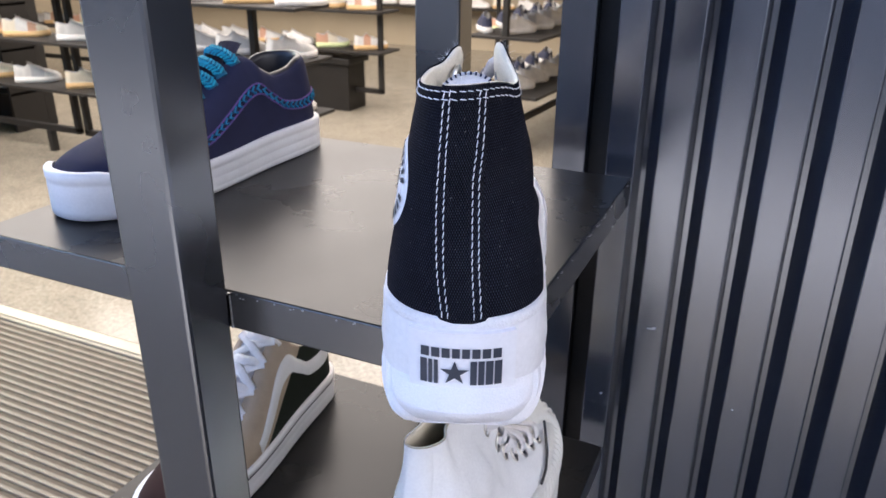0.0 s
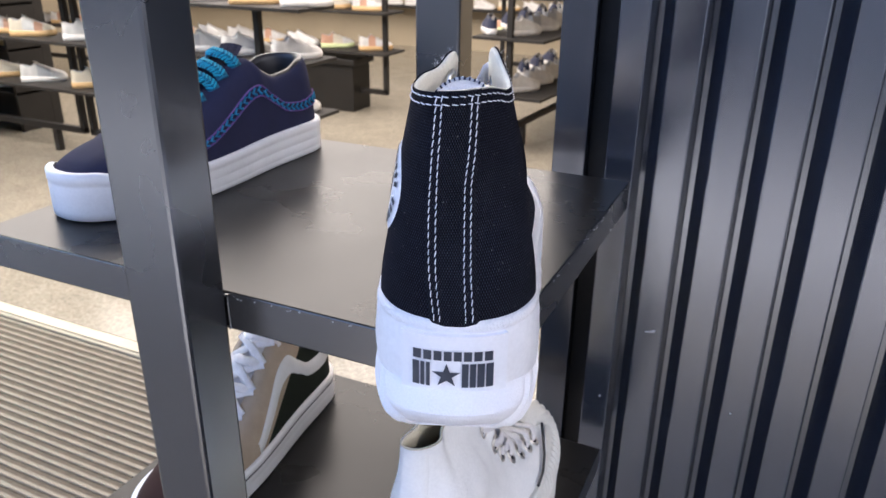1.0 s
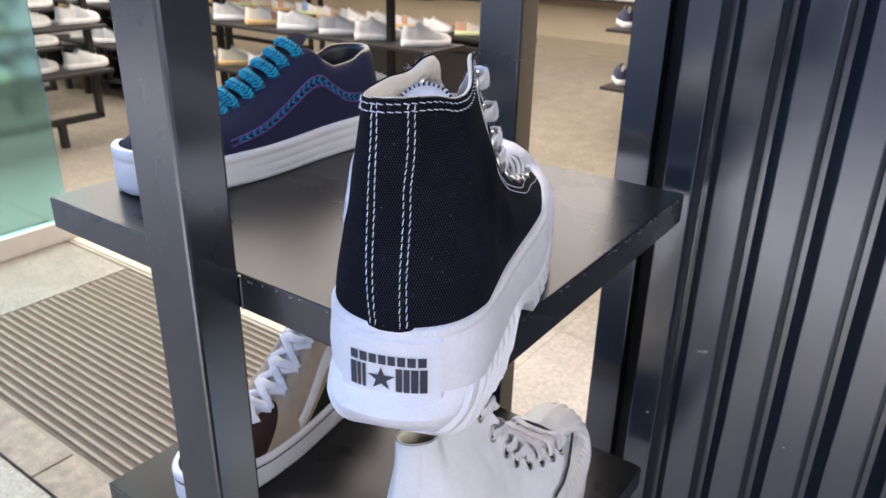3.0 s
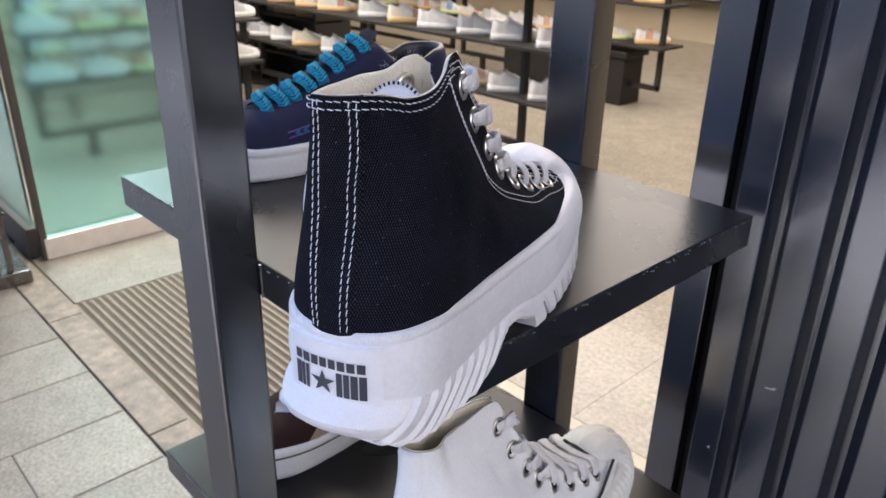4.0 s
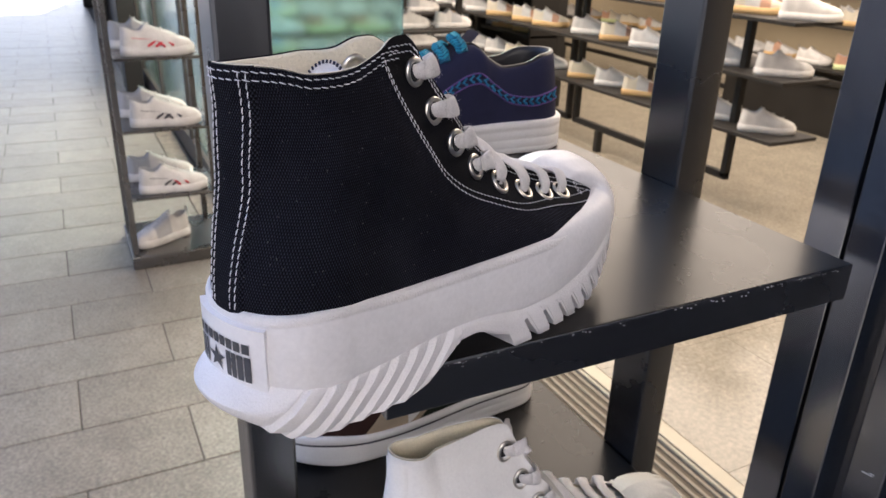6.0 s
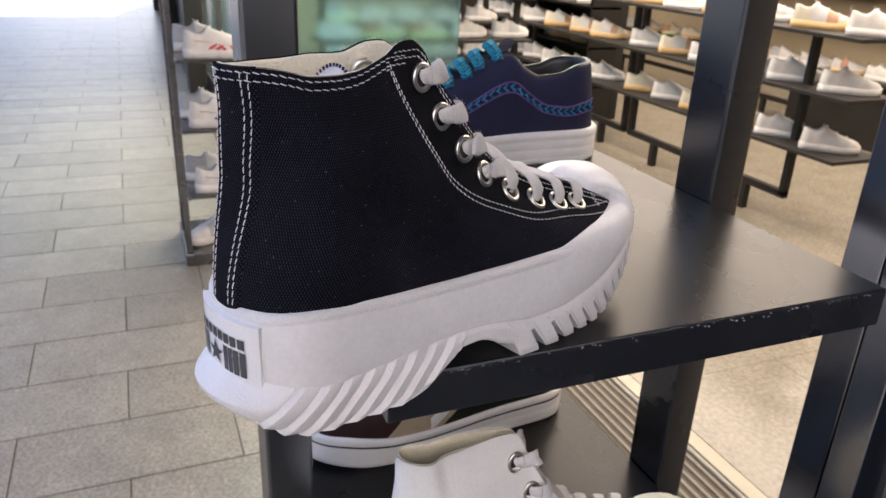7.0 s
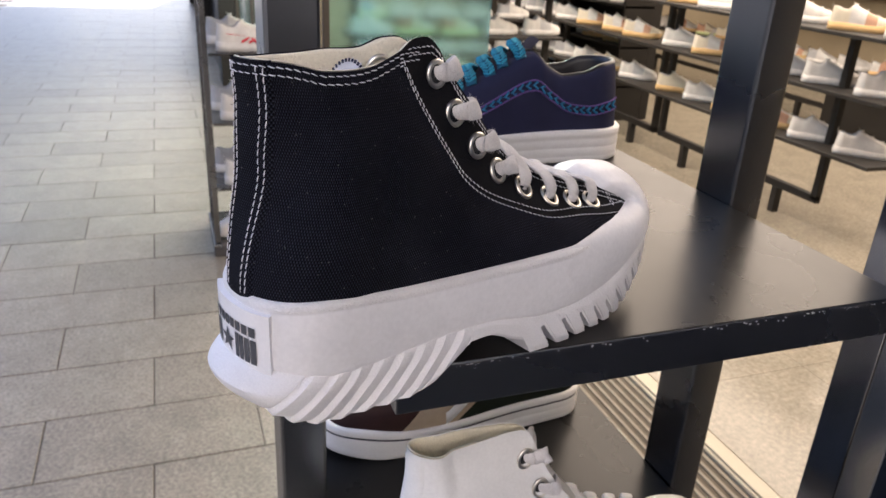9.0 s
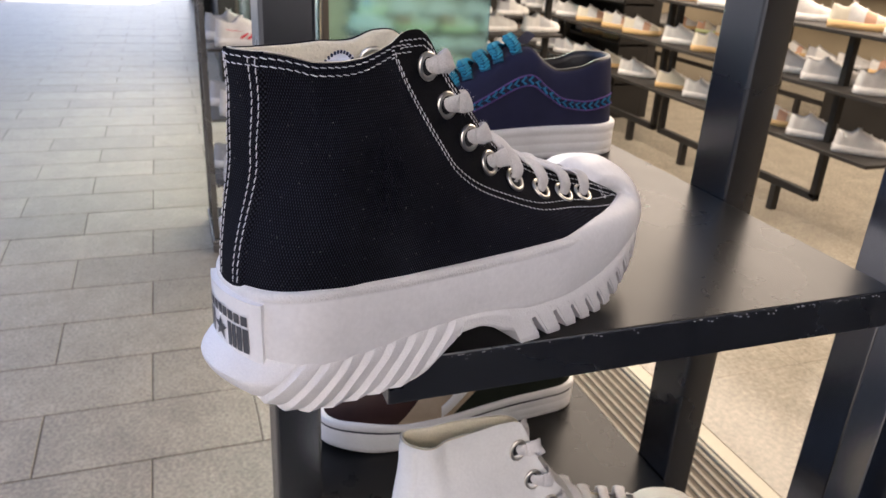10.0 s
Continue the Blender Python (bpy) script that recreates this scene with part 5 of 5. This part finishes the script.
BG_UP = [mat("bg_white_leather", (0.62, 0.60, 0.57), 0.5, 0, 25, 0.10, 0.06, 200, rand=0.08), mat("bg_cream_suede", (0.64, 0.58, 0.46), 0.8, 0, 15, 0.08, 0.03, 200, rand=0.1),
         mat("bg_grey_mesh", (0.42, 0.42, 0.43), 0.8, 0, 15, 0.08, 0.05, 200, rand=0.1), mat("bg_navy_suede", (0.03, 0.035, 0.07), 0.8, 0, 15, 0.1, 0.03, 200, rand=0.1),
         mat("bg_orange_suede", (0.52, 0.30, 0.20), 0.8, 0, 15, 0.1, 0.03, 200, rand=0.1), mat("bg_gum_rubber", (0.55, 0.36, 0.16), 0.6, 0, 15, 0.08, 0.03, 200),
         mat("bg_lime_rubber", (0.60, 0.66, 0.34), 0.6, 0, 15, 0.08, 0.03, 200), mat("bg_blue_mesh", (0.22, 0.34, 0.55), 0.7, 0, 15, 0.1, 0.03, 200)]
away = pose(-30, 30, -20)
protos = []
for up_, sole_, words in (([(0, 1.0)], 0, "plain white leather low-top sneaker"), ([(0, 0.10), (2, 0.17), (0, 1.0)], 0, "white sneaker with grey side panels"), ([(1, 1.0)], 5, "cream suede sneaker with gum rubber sole"),
                          ([(0, 0.07), (4, 0.12), (0, 1.0)], 5, "white sneaker with orange heel and gum sole"), ([(3, 1.0)], 0, "dark navy suede sneaker with white sole"), ([(0, 0.08), (7, 0.14), (0, 1.0)], 6, "white and blue running shoe with lime sole"), ([(2, 0.09), (0, 1.0)], 0, "pale grey and white sneaker"), ([(4, 0.09), (1, 0.16), (0, 1.0)], 6, "orange and cream running shoe with lime sole"), ([(1, 0.08), (0, 0.15), (4, 0.19), (1, 1.0)], 5, "cream and coral sneaker with gum sole")):
    p_ = low_top("sneaker", away, dict(upper=[(BG_UP[i], e) for i, e in up_], sole=[BG_UP[sole_]], lining=BG_UP[2], tongue=BG_UP[0], lace=BG_UP[0]), length=0.300, sole_h=0.036, collar=1.28, toe=1.12, wk=1.12, fine=False)
    tagged(p_, words, "sneaker", group="display sneakers")
    protos.append(p_)
used = set()
pick = random.Random(5)


def put_shoe(x, y, z, ang, kind=None, size=1.0):
    k = kind if kind is not None else pick.choices(range(9), (8, 4, 3, 3, 1.2, 2, 3, 2, 3))[0]
    m = pose(x, y, z + 0.0005, 0, 0, ang)
    if k not in used:
        used.add(k)
        protos[k].matrix_world = m
        return protos[k]
    return copy_thing(protos[k], m)


def row_of_shoes(x0, x1, y, z, ang, gap=0.27, jit=14, kinds=None):
    x = x0
    while x < x1:
        put_shoe(x + pick.uniform(-0.02, 0.02), y + pick.uniform(-0.015, 0.015), z, ang + pick.uniform(-jit, jit), pick.choice(kinds) if kinds else None)
        x += gap * pick.uniform(0.92, 1.12)


LV = (0.485, 0.785, 1.068)
for bx0, bx1, by, ov in ((-4.27, -2.37, 3.52, (0.05, 0.405)), (-5.80, -4.272, 3.52, (0.05, 0.04)), (-6.78, -5.82, 3.52, (0.05, 0.05))):
    bench(bx0, bx1, by, LV, over=ov)
    for z in LV:
        row_of_shoes(bx0 + 0.02, bx1 - 0.14, by - 0.10, z, 42, 0.335, 10, (0, 0, 0, 0, 1, 6, 8, 3, 2, 8))
for bx0, bx1, by in ((-5.45, -3.05, 5.62), (-7.9, -5.6, 5.75)):
    bench(bx0, bx1, by, (0.52, 0.84, 1.16), over=(0.05, 0.09))
    for z in (0.52, 0.84, 1.16):
        row_of_shoes(bx0 + 0.04, bx1 - 0.2, by - 0.06, z, 25, 0.33)
# double-sided rack seen end on
bench(-1.76, -0.1, 4.80, (0.42, 0.80, 1.18), depth=0.52, turn=86)
for z in (0.42, 0.80, 1.18):
    y_ = 4.92
    while y_ < 6.3:
        put_shoe(-1.80 + 0.07 * (y_ - 4.9), y_, z, 62 + pick.uniform(-6, 6), pick.choice((0, 0, 6)))
        put_shoe(-1.92 + 0.07 * (y_ - 4.9), y_ + 0.02, z, 118 + pick.uniform(-6, 6), 4)
        y_ += 0.30
bench(-2.9, -1.9, 7.6, (0.5, 0.85, 1.2))
for z in (0.5, 0.85, 1.2):
    row_of_shoes(-2.9, -2.1, 7.6, z, 8)
# behind the tinted glass
for gx, gy, ga in ((-4.75, 1.35, 90), (-5.8, 1.6, 90)):
    bench(gx, gx + 1.5, gy, (0.5, 0.78, 1.06), turn=ga)
    for z in (0.5, 0.78, 1.06):
        y_ = gy + 0.02
        while y_ < gy + 1.45:
            put_shoe(gx, y_, z, 90 + pick.uniform(-8, 8), pick.choice((0, 0, 0, 1, 6, 7, 5)))
            y_ += 0.31
# wall shelving
for z in (0.55, 0.95, 1.35, 1.75):
    b_ = box("wall_shelf", -9.0, 1.2, 9.08, 9.398, z - 0.025, z, M_TABLE)
    tagged(b_, "long black wall shelf with rows of sneakers", "shelf", group="wall shelves")
    x_ = -7.5
    while x_ < -0.2:
        put_shoe(x_, 9.22, z, 5 + pick.uniform(-5, 5))
        x_ += 0.33
# dark storage bench and tall dark unit
bb_ = empty("storage_bench")
tagged(bb_, "long black storage bench under a display table", "bench")
box("seat", -4.75, -3.36, 5.46, 5.80, 0.40, 0.45, M_CHARCOAL, bb_, 0.006)
box("base", -4.72, -3.39, 5.49, 5.77, 0.0051, 0.40, M_CHARCOAL, bb_, 0.004)
cab = empty("shelf_unit")
tagged(cab, "tall black shelf unit behind the display tables", "shelf unit")
box("back", -8.7, -5.25, 4.02, 4.10, 0.0051, 2.3, M_CHARCOAL, cab, 0.004)
box("end_panel", -8.7, -7.15, 3.66, 4.018, 0.0051, 2.3, M_CHARCOAL, cab, 0.004)
for sx in (-7.14, -6.20, -5.28):
    box("divider", sx, sx + 0.03, 3.74, 4.02, 0.0051, 2.3, M_CHARCOAL, cab, 0.002, seg=1)
for z in (0.30, 0.62, 0.94, 1.26):
    box("board", -7.10, -5.25, 3.735, 4.018, z - 0.022, z, M_CHARCOAL, cab, 0.002, seg=1)
    row_of_shoes(-7.0, -5.45, 3.83, z, 35, 0.32, 12)

# pillars and, along the arcade, a neighbouring front added to block sky reflections
for px in (-7.15, -10.9, -14.6):
    pil = box("pillar", px - 0.17, px + 0.17, 0.70, 0.845, 0.0, 3.295, M_CHARCOAL, None, 0.006)
    tagged(pil, "dark square pillar along the shop fronts", "pillar", kind="structure")
front = box("wall_neighbour", -17.0, -9.62, 0.86, 1.02, 0.0, 3.295, M_DARK)
tagged(front, "dark neighbouring shop front, added to block the sky", "wall", kind="structure")

# ---------- street rack ----------
rack = empty("shoe_rack")
tagged(rack, "black four-tier metal shoe rack on the pavement", "rack")
box("base", -3.54, -3.10, 0.366, 0.815, 0.0, 0.06, M_BLACK, rack, 0.006)
for px in (-3.13, -3.49):
    for py in (0.386, 0.745):
        box("upright", px - 0.012, px + 0.012, py - 0.012, py + 0.012, 0.06, 1.75, M_BLACK, rack, 0.002, seg=1)
for z in (0.325, 0.62, 0.915, 1.21, 1.5):
    box("tier", -3.50, -3.105, 0.40, 0.765, z - 0.012, z, M_BLACK, rack, 0.002, seg=1)
M_RED = mat("red_suede_stripe", (0.55, 0.03, 0.05), 0.7, 0, 30, 0.08, 0.05, 300)
M_BLK = mat("black_suede_stripe", (0.03, 0.03, 0.04), 0.7, 0, 30, 0.08, 0.05, 300)
for z, ca, cb in ((0.325, M_BLK, M_RED), (0.62, M_BLK, M_BLK), (0.915, M_RED, M_RED), (1.21, M_BLK, M_RED)):
    for dx, tint in ((0.0, 0), (-0.20, 6)):
        o = put_shoe(-3.185 + dx, 0.437 + (0 if dx == 0 else -0.03), z, 88, tint)
        if dx == 0:
            for x0, z0, x1, z1, mm in ((0.045, 0.072, 0.150, 0.062, ca), (0.115, 0.082, 0.170, 0.036, cb), (0.145, 0.080, 0.205, 0.040, cb), (0.105, 0.040, 0.160, 0.072, ca), (0.135, 0.038, 0.185, 0.066, ca)):
                pts = [(x0 + (x1 - x0) * q / 6, -0.0480 + 0.45 * max(z0 + (z1 - z0) * q / 6 - 0.030, 0.0) - 0.0012, z0 + (z1 - z0) * q / 6) for q in range(7)]
                so = part("stripe", tube_bm(pts, 0.0050, 6), mm, o)
put_shoe(-3.33, 0.640, 0.0605, -62, 1)
